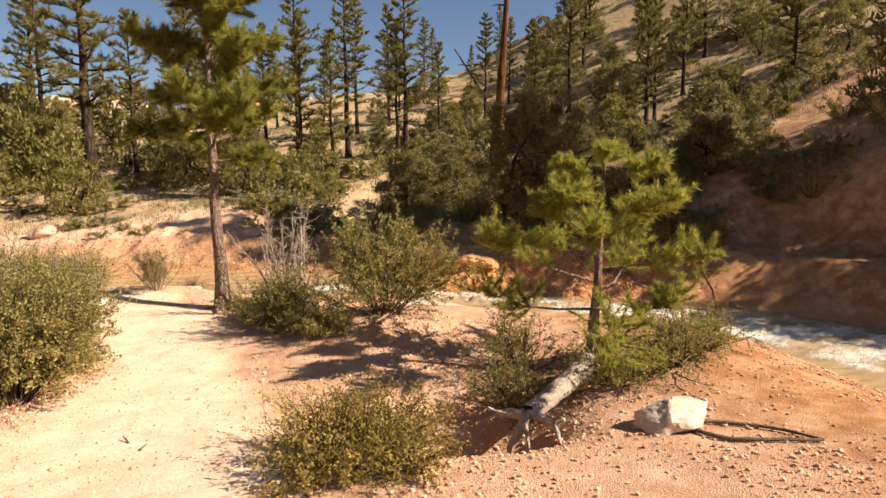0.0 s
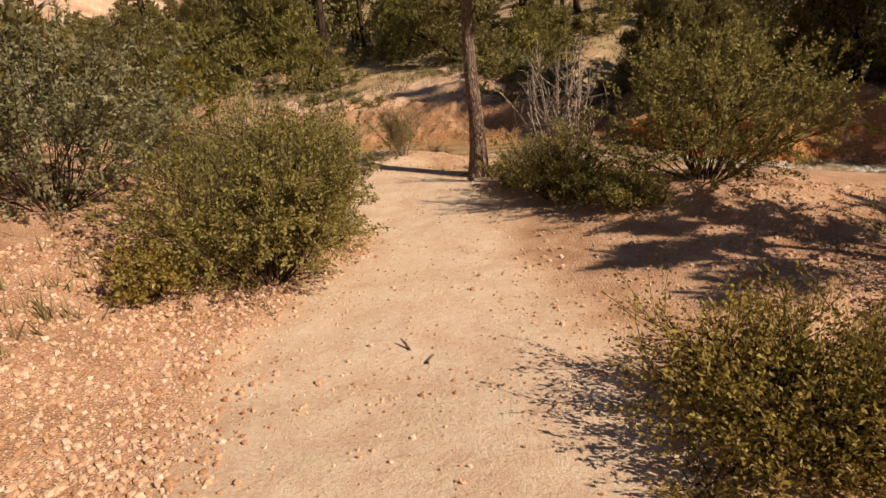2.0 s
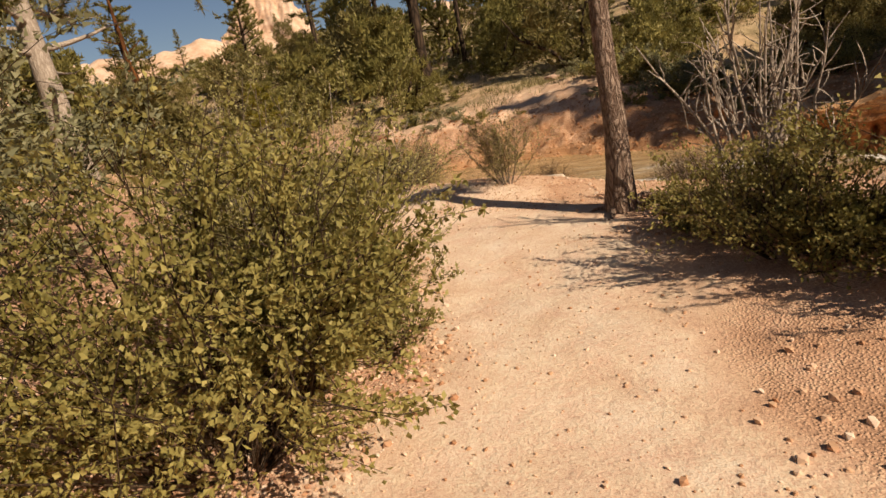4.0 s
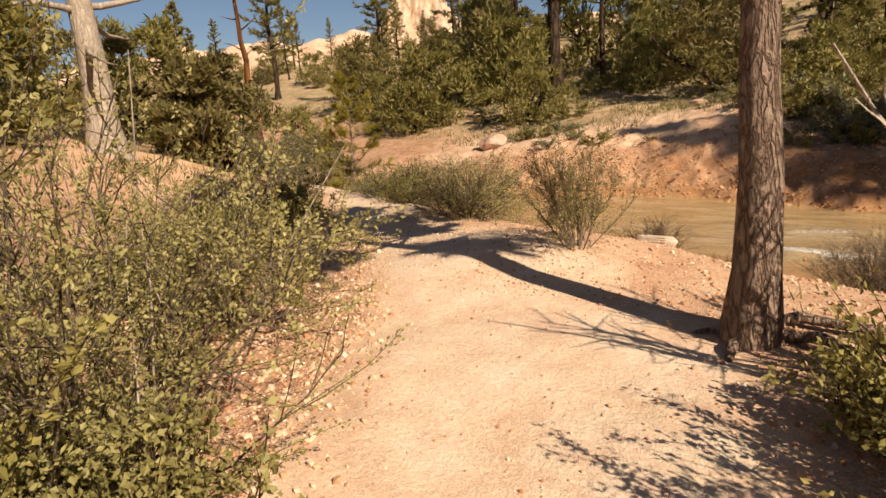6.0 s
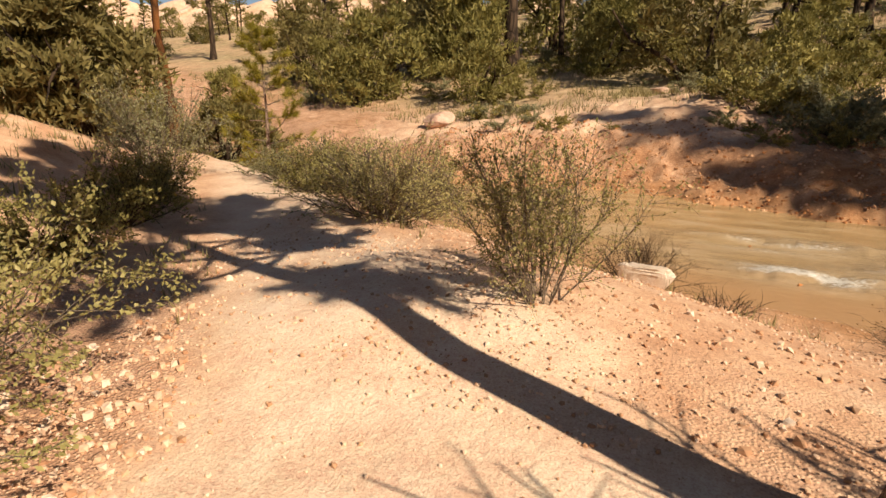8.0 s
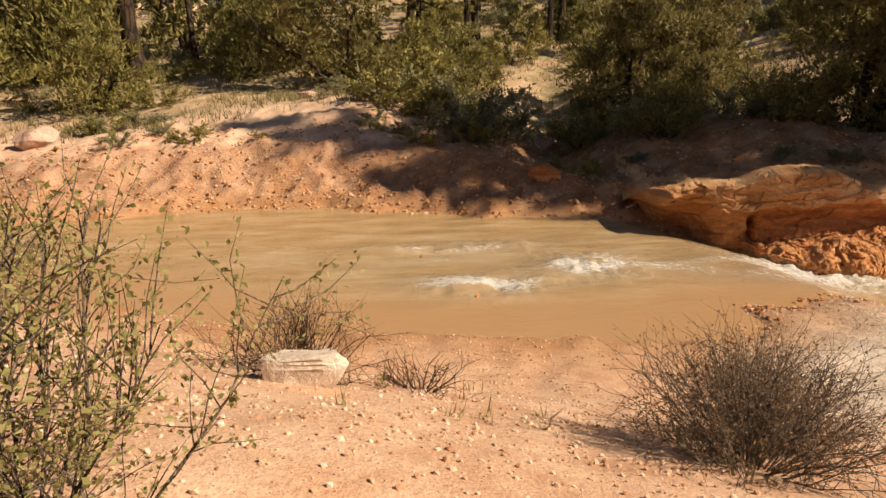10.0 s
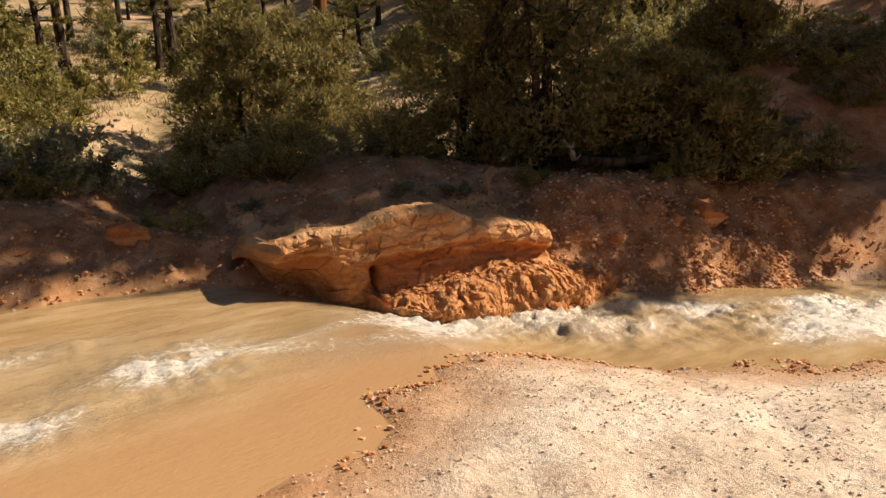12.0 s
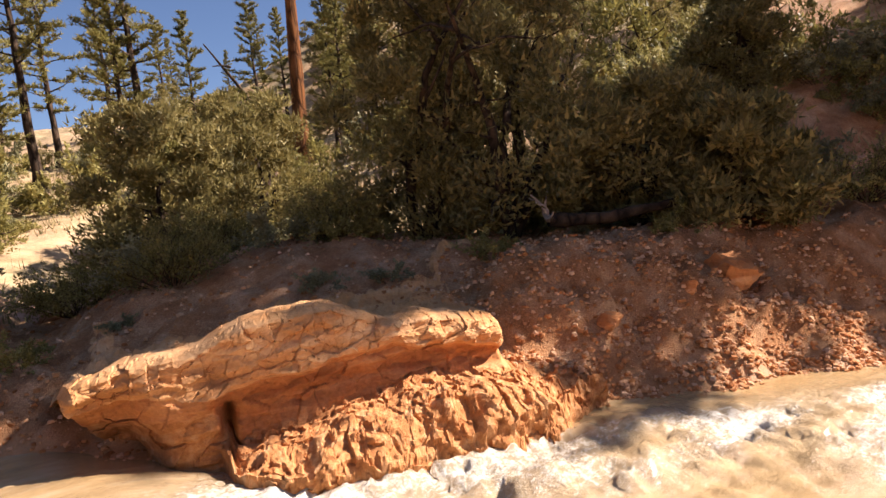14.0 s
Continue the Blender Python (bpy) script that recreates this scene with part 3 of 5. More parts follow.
def boulder_mesh(name, seed, size, material, rough=0.16, detail=4, sharp=0.6, box=0.7):
    """A broken stone: a rounded block cut by random planes and roughened."""
    rng = np.random.default_rng(seed)
    bm = bmesh.new()
    bmesh.ops.create_icosphere(bm, subdivisions=detail, radius=1)
    v = np.array([q.co[:] for q in bm.verts])
    v = np.sign(v) * np.abs(v) ** box
    for _ in range(11):
        n = unit(rng.normal(0, 1, 3))
        over = v @ n - rng.uniform(0.55, 0.85)
        v = v - np.maximum(over, 0)[:, None] * n * sharp * 1.5
    ph = rng.uniform(0, 50, 3)
    nz = np.array([noise.fractal(Vector(q * 1.7 + ph), 1.0, 2.0, 5) for q in v])
    v = v * (1 + rough * nz)[:, None] * np.asarray(size)
    bm.verts.ensure_lookup_table()
    for q, c in zip(bm.verts, v):
        q.co = c
    me = bpy.data.meshes.new(name)
    bm.to_mesh(me)
    bm.free()
    me.polygons.foreach_set("use_smooth", np.full(len(me.polygons), False))
    me.materials.append(material)
    return me


def stone(name, x, y, size, seed, material, label, turn=0.0, up=0.35, group="", tilt=(0, 0), box=0.7):
    ob = new(name, boulder_mesh(name, seed, size, material, box=box))
    ob.matrix_world = pose(x, y, ground_z(x, y) + size[2] * up, tilt[0], tilt[1], turn)
    return tagged(ob, label, "rock", group)


# ---- ground and water ----
def spaced(lo, hi, step, out_lo, out_hi, grow=1.045):
    """Grid lines: even from lo to hi, then ever wider out to out_lo and out_hi."""
    mid = np.arange(lo, hi, step)
    a, b, s = [], [], step
    x = lo
    while x > out_lo:
        s *= grow
        x -= s
        a.append(x)
    x, s = mid[-1], step
    while x < out_hi:
        s *= grow
        x += s
        b.append(x)
    return np.concatenate([a[::-1], mid, b])


def build_ground():
    xs, ys = spaced(-8, 10, 0.1, -700, 700), spaced(5, 26.5, 0.1, -300, 900)
    x, y = np.meshgrid(xs, ys, indexing="ij")
    z, path, rust, wet, chalk = land(x, y)
    away = np.hypot(x - 2, y - 18)
    far_side = stream(x, y)[1] > 0
    hill = np.where(far_side, step01(3.5, 8.0, stream(x, y)[1]), step01(4, 9, line_gap(x, y, HILL_EDGE)[0] * line_gap(x, y, HILL_EDGE)[1]))
    hill = np.maximum(hill, step01(40, 70, away)) * (1 - 0.85 * step01(13, 18, x) * step01(42, 30, y))
    n, m = x.shape
    i, j = np.meshgrid(np.arange(n - 1), np.arange(m - 1), indexing="ij")
    q = np.stack([i * m + j, (i + 1) * m + j, (i + 1) * m + j + 1, i * m + j + 1], -1).reshape(-1, 4)
    me = raw("ground", np.stack([x, y, z], -1).reshape(-1, 3), q, SOIL)
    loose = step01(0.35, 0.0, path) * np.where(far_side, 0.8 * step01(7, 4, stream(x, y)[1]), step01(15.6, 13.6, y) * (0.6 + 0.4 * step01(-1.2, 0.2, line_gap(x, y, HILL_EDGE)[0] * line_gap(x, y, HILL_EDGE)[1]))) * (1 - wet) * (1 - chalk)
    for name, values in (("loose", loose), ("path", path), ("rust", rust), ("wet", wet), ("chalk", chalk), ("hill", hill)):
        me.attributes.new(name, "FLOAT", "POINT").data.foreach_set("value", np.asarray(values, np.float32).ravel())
    return tagged(new("ground", me), "pale dusty trail between gravelly orange banks", "ground", kind="structure")


def build_water():
    xs, ys = np.concatenate([np.arange(-26, -4, 0.25), np.arange(-4, 12, 0.05), np.arange(12, 19, 0.15)]), np.arange(-4, 36, 0.07)
    x, y = np.meshgrid(xs, ys, indexing="ij")
    near, far = stream(x, y)
    inside = np.minimum(-near, -far)
    w = water_level(x, y)
    u = x + 0.25 * (y - 21)
    mid = step01(0.1, 1.1, inside)
    brink = np.exp(-((u - 5.0) / 0.8) ** 2)
    rapid = step01(4.4, 6.0, u)
    ripple_1 = np.exp(-((x - 1.9) / 0.6) ** 2 - ((y - 21.5) / 0.5) ** 2) + 0.75 * np.exp(-((x - 0.5) / 0.7) ** 2 - ((y - 20.9) / 0.35) ** 2) + 0.5 * np.exp(-((x - 0.2) / 1.6) ** 2 - ((y - 22.6) / 0.25) ** 2)
    foam = np.clip(0.4 * brink * step01(23.2, 22.4, y) * step01(20.3, 21.4, y) + (0.54 + 0.4 * step01(6.2, 9.0, x)) * rapid * mid * (0.75 + 0.55 * vnoise(x * 1.1, y * 2.6, 68)) + (0.75 * np.exp(-((x - 4.3) / 0.7) ** 2 - ((y - 21.2) / 0.75) ** 2) + 0.3 * np.exp(-((x - 3.1) / 0.9) ** 2 - ((y - 21.2) / 0.6) ** 2)) * (0.8 + 0.5 * vnoise(x * 2.2, y * 5, 67)) + 0.42 * np.exp(-((x + 0.5) / 3.0) ** 2 - ((y - 21.7) / 0.9) ** 2) * (0.6 + 0.8 * vnoise(x * 0.9, y * 4, 62)) + 1.0 * ripple_1 * (0.75 + 0.6 * vnoise(x * 2.6, y * 5, 69)), 0, 1)
    rough = 0.13 * rapid + 0.11 * brink + 0.13 * ripple_1
    z = w + mid * (rough * (fbm(x * 1.6, y * 2.4, 4, 61) + 0.5 * np.abs(vnoise(x * 5, y * 6, 66)) + 0.4 * np.abs(vnoise(x * 8.5, y * 10, 65)) + 0.3 * np.abs(vnoise(x * 15, y * 14, 64))) + 0.012 * vnoise(x * 1.5, y * 3, 63))
    shoal = step01(1.6, 0.3, -near) * step01(6, 3, x)
    keep = inside > -0.6
    n, m = x.shape
    i, j = np.meshgrid(np.arange(n - 1), np.arange(m - 1), indexing="ij")
    ok = keep[:-1, :-1] & keep[1:, :-1] & keep[1:, 1:] & keep[:-1, 1:]
    q = np.stack([i * m + j, (i + 1) * m + j, (i + 1) * m + j + 1, i * m + j + 1], -1)[ok]
    used = np.unique(q)
    back = np.zeros(n * m, np.int32)
    back[used] = np.arange(len(used))
    me = raw("water", np.stack([x, y, z], -1).reshape(-1, 3)[used], back[q], WATER)
    for name, values in (("foam", foam), ("shoal", shoal)):
        me.attributes.new(name, "FLOAT", "POINT").data.foreach_set("value", np.asarray(values, np.float32).ravel()[used])
    return tagged(new("water", me), "muddy brown stream with a white rapid", "water", kind="structure")


def build_ledge():
    """The undercut sandstone ledge at the fall: cracked cap, hollow face, rubbly shelf at the water."""
    nu, nv = 440, 230
    x, v = np.meshgrid(np.linspace(2.9, 7.9, nu), np.linspace(0, 1, nv), indexing="ij")
    top = np.interp(x, [2.9, 3.2, 3.5, 3.9, 4.35, 4.75, 5.2, 5.5, 5.82, 6.0, 6.25, 6.85, 7.1, 7.4, 7.9], [-0.9, -0.64, -0.5, -0.43, -0.38, -0.25, -0.2, -0.22, -0.36, -0.45, -0.44, -0.55, -0.68, -1.0, -1.2])
    lip = np.interp(x, [2.9, 3.5, 4.2, 4.55, 5.3, 5.6, 5.95, 6.2, 6.5, 7.0, 7.9], [-1.0, -0.72, -0.78, -0.8, -0.74, -0.67, -0.64, -0.76, -0.78, -0.9, -1.3])
    shelf = np.interp(x, [4.45, 4.85, 5.25, 5.7, 6.1, 6.45, 6.7, 7.2, 7.9], [-1.4, -1.27, -1.18, -1.12, -1.05, -1.06, -1.12, -1.22, -1.5])
    wob = 0.05 * vnoise(x * 2.3, x * 0 + 3, 70) + 0.025 * vnoise(x * 7, x * 0 + 9, 71)
    top, lip, shelf = top + 0.5 * wob, np.minimum(lip + wob, top - 0.1), shelf + 0.6 * wob
    w = step01(4.42, 4.58, x)
    tip = step01(4.15, 3.55, x)
    low = lambda a, b: a + (b - a) * w
    rows = [(low(-0.2, 0.95), -2.0 + 0 * x), (low(-0.02, 0.86), -1.3 + 0 * x), (low(0.02, 0.7), low(-1.12, shelf - 0.03)), (low(0.05, 0.5), low(-1.02, shelf + 0.03)),
            (low(0.06, 0.06), low(-0.95, shelf + 0.06)), (low(0.06, -0.06), low(-0.9, 0.5 * (shelf + lip))), (low(0.07, -0.05), lip - 0.03), (0.09 + 0 * x, lip + 0.04),
            (0.1 + 0 * x, 0.55 * lip + 0.45 * top), (0.03 + 0 * x, top - 0.05), (-0.12 + 0 * x, top), (-2.4 + 0 * x, top)]
    knot = np.array([0, 0.1, 0.2, 0.25, 0.36, 0.44, 0.5, 0.53, 0.62, 0.71, 0.75, 1.0])
    k = np.clip(np.searchsorted(knot, v, side="right") - 1, 0, len(knot) - 2)
    f = (v - knot[k]) / (knot[k + 1] - knot[k])
    outs, zs = np.stack([r[0] for r in rows], -1), np.stack([r[1] for r in rows], -1)
    pick = lambda a, i: np.take_along_axis(a, i[..., None], -1)[..., 0]
    out = pick(outs, k) * (1 - f) + pick(outs, k + 1) * f
    z = pick(zs, k) * (1 - f) + pick(zs, k + 1) * f
    back = np.clip((v - 0.75) / 0.25, 0, 1)
    cap = step01(0.51, 0.53, v)
    foot = step01(0.4, 0.34, v) * w
    bed = z - 0.19 * (x - 4.5)
    c1, e1 = cells(x * 3.6 + 0.4 * vnoise(x * 4, z * 5, 73), bed * 5.5, 72)
    c2, _ = cells(x * 19 + vnoise(x * 11, z * 13, 84), z * 20 + out * 15, 75)
    c3, e3 = cells(x * 7.5 + 0.5 * vnoise(x * 9, z * 6, 77), bed * 7 + 0.3 * vnoise(x * 5, z * 5, 81), 79)
    layer = vnoise(bed * 17 + 0.7 * vnoise(x * 2, z * 3, 82), x * 0.6, 83)
    out = out + foot * (0.035 * (c2 - 0.5) + 0.12 * vnoise(x * 2.6, z * 2, 85) + 0.09 * fbm(x * 5, z * 6, 6, 88) - 0.3 * step01(5.0, 4.5, x))
    z = z + foot * (0.035 * (c2 - 0.5) + 0.1 * fbm(x * 4, out * 5, 6, 89))
    out = out + (1 - foot) * (0.07 * (c1 - 0.5) - 0.012 * step01(0.03, 0.0, e1) + 0.04 * layer * (1 - 0.5 * cap * step01(4.3, 4.9, x)))
    out = out + cap * (1 - back) * (0.045 * (c3 - 0.5) - 0.018 * step01(0.035, 0.0, e3)) + 0.07 * fbm(x * 5, z * 9, 6, 72)
    notch = np.exp(-((x - 4.53 - 0.1 * (z + 1)) / 0.05) ** 2) * step01(0.5, 0.44, v) * step01(0.06, 0.14, v)
    out = out - 0.35 * notch - tip * (0.9 * np.clip(1 - v / 0.6, 0, 1) + 0.1)
    out = out - 1.3 * step01(3.45, 2.9, x) - (0.9 * step01(6.95, 7.25, x) + 0.3 * step01(7.1, 7.9, x)) * step01(0.3, 0.45, v) - 0.7 * step01(7.0, 7.9, x) * foot
    run = unit(np.array([1.0, -0.28]))
    side = np.array([run[1], -run[0]])
    y0 = 22.4 - 0.28 * (x - 4.77)
    p = np.stack([x + out * side[0], y0 + out * side[1], z], -1)
    soil = land(p[..., 0], p[..., 1])[0]
    crust = 0.05 * fbm(x * 3.2, back * 9, 4, 78) * step01(0, 0.15, back) + 0.03 * (cells(x * 5, p[..., 1] * 5, 87)[0] - 0.5) * (back > 0)
    rest = top + (soil + 0.02 - top) * step01(0.1, 0.8, back) + crust - 0.08 * step01(0.85, 1.0, back)
    p[..., 2] = np.where(back > 0, rest, p[..., 2] + 0.012 * (c2 - 0.5))
    ob = tagged(new("rock_ledge"), "undercut rust-orange sandstone ledge beside the small fall", "rock ledge")
    cuts = [0, int(0.37 * nv), int(0.515 * nv), nv - 1]
    for name, lo, hi, label, mat in zip(("foot", "face", "cap"), cuts, cuts[1:], ("rubbly orange foot", "hollowed orange face", "pale cracked cap"), (LEDGE_FOOT, LEDGE, LEDGE_CAP)):
        n = hi - lo + 1
        i, j = np.meshgrid(np.arange(nu - 1), np.arange(n - 1), indexing="ij")
        q = np.stack([i * n + j, (i + 1) * n + j, (i + 1) * n + j + 1, i * n + j + 1], -1).reshape(-1, 4)
        part(name, raw(name, p[:, lo:hi + 1].reshape(-1, 3), q, mat, False), ob, label)
    return ob


def build_cliff(name, x, y, z0, width, height, depth, seed, material, turn, label):
    """A far cliff: a broken wall of fins and spires."""
    nu, nv = 90, 26
    u, v = np.meshgrid(np.linspace(-1, 1, nu), np.linspace(0, 1, nv), indexing="ij")
    crest = height * (0.45 + 0.55 * step01(1.0, 0.35, np.abs(u))) * (0.72 + 0.5 * np.abs(fbm(u * 2.4, u * 0 + seed, 4, seed)))
    fins = 0.5 + 0.5 * vnoise(u * 3, v * 1.3 + 2.0 * seed, seed + 3)
    out = depth * (1 - v) ** 0.8 * (0.5 + 0.8 * fins) + 0.14 * depth * fbm(u * 6, v * 5, 4, seed + 5) + 0.07 * depth * vnoise(u * 3, v * 12, seed + 8)
    px, pz = u * width / 2, v * crest - 3
    p = np.stack([px, -out, pz], -1).reshape(-1, 3)
    back = p * [1, 0, 1] + [0, depth, 0]
    i, j = np.meshgrid(np.arange(nu - 1), np.arange(nv - 1), indexing="ij")
    q = np.stack([i * nv + j, (i + 1) * nv + j, (i + 1) * nv + j + 1, i * nv + j + 1], -1).reshape(-1, 4)
    rim = (np.arange(nu - 1) * nv + nv - 1)[:, None]
    n = len(p)
    cap = np.concatenate([rim, rim + nv, rim + nv + n, rim + n], 1)
    me = raw(name, np.concatenate([p, back]), np.concatenate([q, q[:, ::-1] + n, cap]), material)
    ob = new(name, me)
    ob.matrix_world = pose(x, y, z0, 0, 0, turn)
    return tagged(ob, label, "cliff")


build_ground()
build_water()
build_ledge()
for az, dist, z0, width, height, seed, mat, label in (
        (31, 150, 15, 20, 17, 2, CLIFF_WHITE, "far cream-white rock pinnacle above the trees"),
        (38, 130, 7, 60, 13, 5, CLIFF_WHITE, "far cream and pink cliff above the wood"),
        (50, 140, 7, 54, 13, 6, CLIFF_WHITE, "far pale cliff beyond the pines"),
        (3, 140, 9, 26, 12, 9, CLIFF, "far red rock wall behind the wooded ridge"),
        (20, 150, 9, 50, 13, 11, CLIFF_WHITE, "far pale broken cliff behind the trees"),
        (-30, 118, 20, 40, 18, 14, CLIFF, "far red cliff at the top of the hill")):
    build_cliff("cliff", 1.5 - dist * math.sin(radians(az)), 4 + dist * math.cos(radians(az)), z0, width, height, 9, seed, mat, az, label)

# ---- loose stones ----
def gravel(name, label, seed, count, pick, small, large, material):
    """Loose stones strewn on the ground where pick() says so, of kind stuff."""
    rng = np.random.default_rng(seed)
    x, y, size = pick(rng, count)
    z = land(x, y)[0]
    n = len(x)
    s = small + (large - small) * rng.uniform(0, 1, n) ** 3.5 if size is None else size
    base = np.array([[1, 0, -0.5], [0.1, 1, -0.5], [-1, 0.1, -0.5], [0, -1, -0.5], [0.55, 0.5, 0.7], [-0.5, 0.55, 0.7], [-0.5, -0.5, 0.7], [0.5, -0.55, 0.7]], float)
    tri = np.array([[4, 5, 6], [4, 6, 7], [0, 1, 4], [1, 5, 4], [1, 2, 5], [2, 6, 5], [2, 3, 6], [3, 7, 6], [3, 0, 7], [0, 4, 7]])
    v = base[None] * rng.uniform(0.55, 1.2, (n, 8, 3)) * s[:, None, None] * np.array([1, 0.8, 0.7])
    a = rng.uniform(0, 6.28, n)
    c, d = np.cos(a)[:, None], np.sin(a)[:, None]
    v = np.stack([v[..., 0] * c - v[..., 1] * d + x[:, None], v[..., 0] * d + v[..., 1] * c + y[:, None], v[..., 2] + (z + s * 0.3)[:, None]], -1)
    f = (np.arange(n)[:, None, None] * 8 + tri[None]).reshape(-1, 3)
    return tagged(new(name, raw(name, v.reshape(-1, 3), f, material, False)), label, "gravel", kind="stuff")


def pebble_material(name, *stops):
    k = Mat(name)
    n = k.t.nodes.new("ShaderNodeNewGeometry")
    c = k.ramp(n.outputs["Random Per Island"], *stops)
    k.bump(k.noise(60, 4), 0.4, 0.006)
    return k.done(c, 0.93, 0.15)


def pick_bank(rng, n):
    """The gravelly bank beside the trail: thick on the slope, thinning out on the trodden path."""
    x, y = 2.3 - 5.4 * rng.uniform(0, 1, n), 6.6 + 9 * rng.uniform(0, 1, n) ** 1.4
    path = land(x, y)[1]
    gap, side = line_gap(x, y, HILL_EDGE)
    keep = (rng.uniform(0, 1, n) > 0.3 + 0.68 * path) & ((gap * side > -1.5) | (rng.uniform(0, 1, n) < 0.3)) & (fbm(x * 0.9, y * 0.9, 3, 90) + 0.3 + step01(-0.9, 0.1, gap * side) > rng.uniform(0, 1.0, n))
    return x[keep], y[keep], None


def pick_trail(rng, n):
    """Small grit lying on the trodden trail."""
    x, y = rng.uniform(-3.5, 3.2, n), 5.2 + 11 * rng.uniform(0, 1, n) ** 1.3
    keep = (land(x, y)[1] > 0.15) & (fbm(x * 1.3, y * 1.3, 3, 96) > rng.uniform(-0.5, 0.5, n))
    return x[keep], y[keep], None


def pick_shore(rng, n):
    """The slope between path and water."""
    x, y = rng.uniform(-4, 7.5, n), rng.uniform(14.3, 20.5, n)
    near = stream(x, y)[0]
    keep = (near > 0.05) & (fbm(x * 0.8, y * 0.8, 3, 91) > rng.uniform(-0.45, 0.35, n)) & (rng.uniform(0, 1, n) > 0.93 * land(x, y)[4])
    return x[keep], y[keep], None


def pick_chalk(rng, n):
    """The pale sand by the rapid."""
    x, y = rng.uniform(1.5, 9, n), rng.uniform(15, 20.5, n)
    keep = (land(x, y)[4] > 0.3) & (fbm(x * 1.2, y * 1.2, 3, 94) > rng.uniform(-0.4, 0.4, n))
    return x[keep], y[keep], None


def pick_rim(rng, n):
    """Orange rubble along the near waterline by the rapid."""
    x, y = rng.uniform(2.3, 11, n), rng.uniform(14.5, 20.8, n)
    near = stream(x, y)[0] + wiggle(x, y)
    keep = (near > -0.12) & (near < 0.4) & (rng.uniform(0, 1, n) < np.exp(-np.maximum(near, 0) / 0.16))
    return x[keep], y[keep], None


def pick_far(rng, n):
    """The far bank, thickest near the waterline and below the ledge."""
    x, y = rng.uniform(-9, 14, n), rng.uniform(18.5, 29, n)
    far = stream(x, y)[1]
    keep = (far > -0.15) & (far < 5) & (rng.uniform(0, 1, n) < 0.2 + 0.8 * np.exp(-np.maximum(far, 0) / 1.8))
    return x[keep], y[keep], None


def pick_heap(rng, n):
    """Broken rock below and beside the ledge."""
    x, y = rng.uniform(5.2, 12.5, n), rng.uniform(20, 24, n)
    far = stream(x, y)[1]
    keep = (far > -0.25) & (far < 3.5) & (rng.uniform(0, 1, n) < np.exp(-np.maximum(far, 0) / 1.1))
    return x[keep], y[keep], None


def pick_slope(rng, n):
    """The orange slope with the boulder."""
    x, y = rng.uniform(2.2, 9, n), rng.uniform(5.5, 12, n)
    keep = fbm(x * 0.8, y * 0.8, 3, 92) > rng.uniform(-0.5, 0.4, n)
    return x[keep], y[keep], None


PEBBLE = pebble_material("loose_pebbles", (0.0, (0.4, 0.2, 0.1)), (0.4, (0.58, 0.36, 0.21)), (0.8, (0.7, 0.48, 0.32)), (1.0, (0.76, 0.6, 0.44)))
CLOD = pebble_material("chalky_clods", (0.0, (0.56, 0.44, 0.32)), (0.5, (0.68, 0.56, 0.43)), (1.0, (0.76, 0.66, 0.54)))
RUBBLE = pebble_material("orange_rubble", (0.0, (0.3, 0.11, 0.035)), (0.5, (0.52, 0.25, 0.1)), (1.0, (0.66, 0.42, 0.25)))
gravel("gravel", "loose pale and orange gravel on the bank", 1, 95000, pick_bank, 0.0065, 0.03, PEBBLE)
gravel("gravel", "fine grit on the trodden trail", 8, 30000, pick_trail, 0.0025, 0.016, PEBBLE)
gravel("gravel", "loose stones on the slope to the stream", 2, 60000, pick_shore, 0.0035, 0.016, PEBBLE)
gravel("clods", "small pale clods on the chalky sand", 7, 26000, pick_chalk, 0.003, 0.019, CLOD)
gravel("gravel", "broken orange rubble heaped at the ledge", 6, 34000, pick_heap, 0.01, 0.055, RUBBLE)
gravel("gravel", "orange rubble along the near waterline", 9, 60000, pick_rim, 0.008, 0.04, RUBBLE)
gravel("gravel", "orange rubble along the far waterline", 3, 70000, pick_far, 0.008, 0.05, RUBBLE)
gravel("gravel", "orange stones on the open slope", 4, 26000, pick_slope, 0.005, 0.03, PEBBLE)

def grass(name, label, seed, count, x_range, y_range, keep_at, tall, material, blades=6):
    """Clumps of dry grass, of kind stuff."""
    rng = np.random.default_rng(seed)
    x, y = rng.uniform(*x_range, count), rng.uniform(*y_range, count)
    ok = keep_at(x, y, rng)
    x, y = x[ok], y[ok]
    at = np.stack([x, y, land(x, y)[0] - 0.01], 1)
    hp = Heap()
    for _ in range(blades):
        p = at + rng.normal(0, tall * 0.3, at.shape) * [1, 1, 0]
        leaves(hp, rng, p, np.tile([[0, 0, 1.0]], (len(p), 1)), tall, tall * 0.12, 0.35, True)
    return tagged(new(name, hp.mesh(name, material, False)), label, "grass", kind="stuff")


GRASS = leaf_material("dry_grass", (0.12, 0.1, 0.035), (0.27, 0.22, 0.085), (0.44, 0.36, 0.17), 0.3)
grass("grass", "dry olive grass on the far flat and hill", 1, 30000, (-30, 40), (21, 62), lambda x, y, r: (stream(x, y)[1] > 4.2) & (fbm(x * 0.4, y * 0.4, 3, 97) > r.uniform(-0.4, 0.35, len(x))), 0.24, GRASS, 5)
grass("grass", "sparse dry grass on the slope above the trail", 2, 5000, (-14, -2), (7, 24), lambda x, y, r: (line_gap(x, y, HILL_EDGE)[0] * line_gap(x, y, HILL_EDGE)[1] > 0.8) & (fbm(x * 0.6, y * 0.6, 3, 98) > r.uniform(-0.1, 0.5, len(x))), 0.16, GRASS, 6)
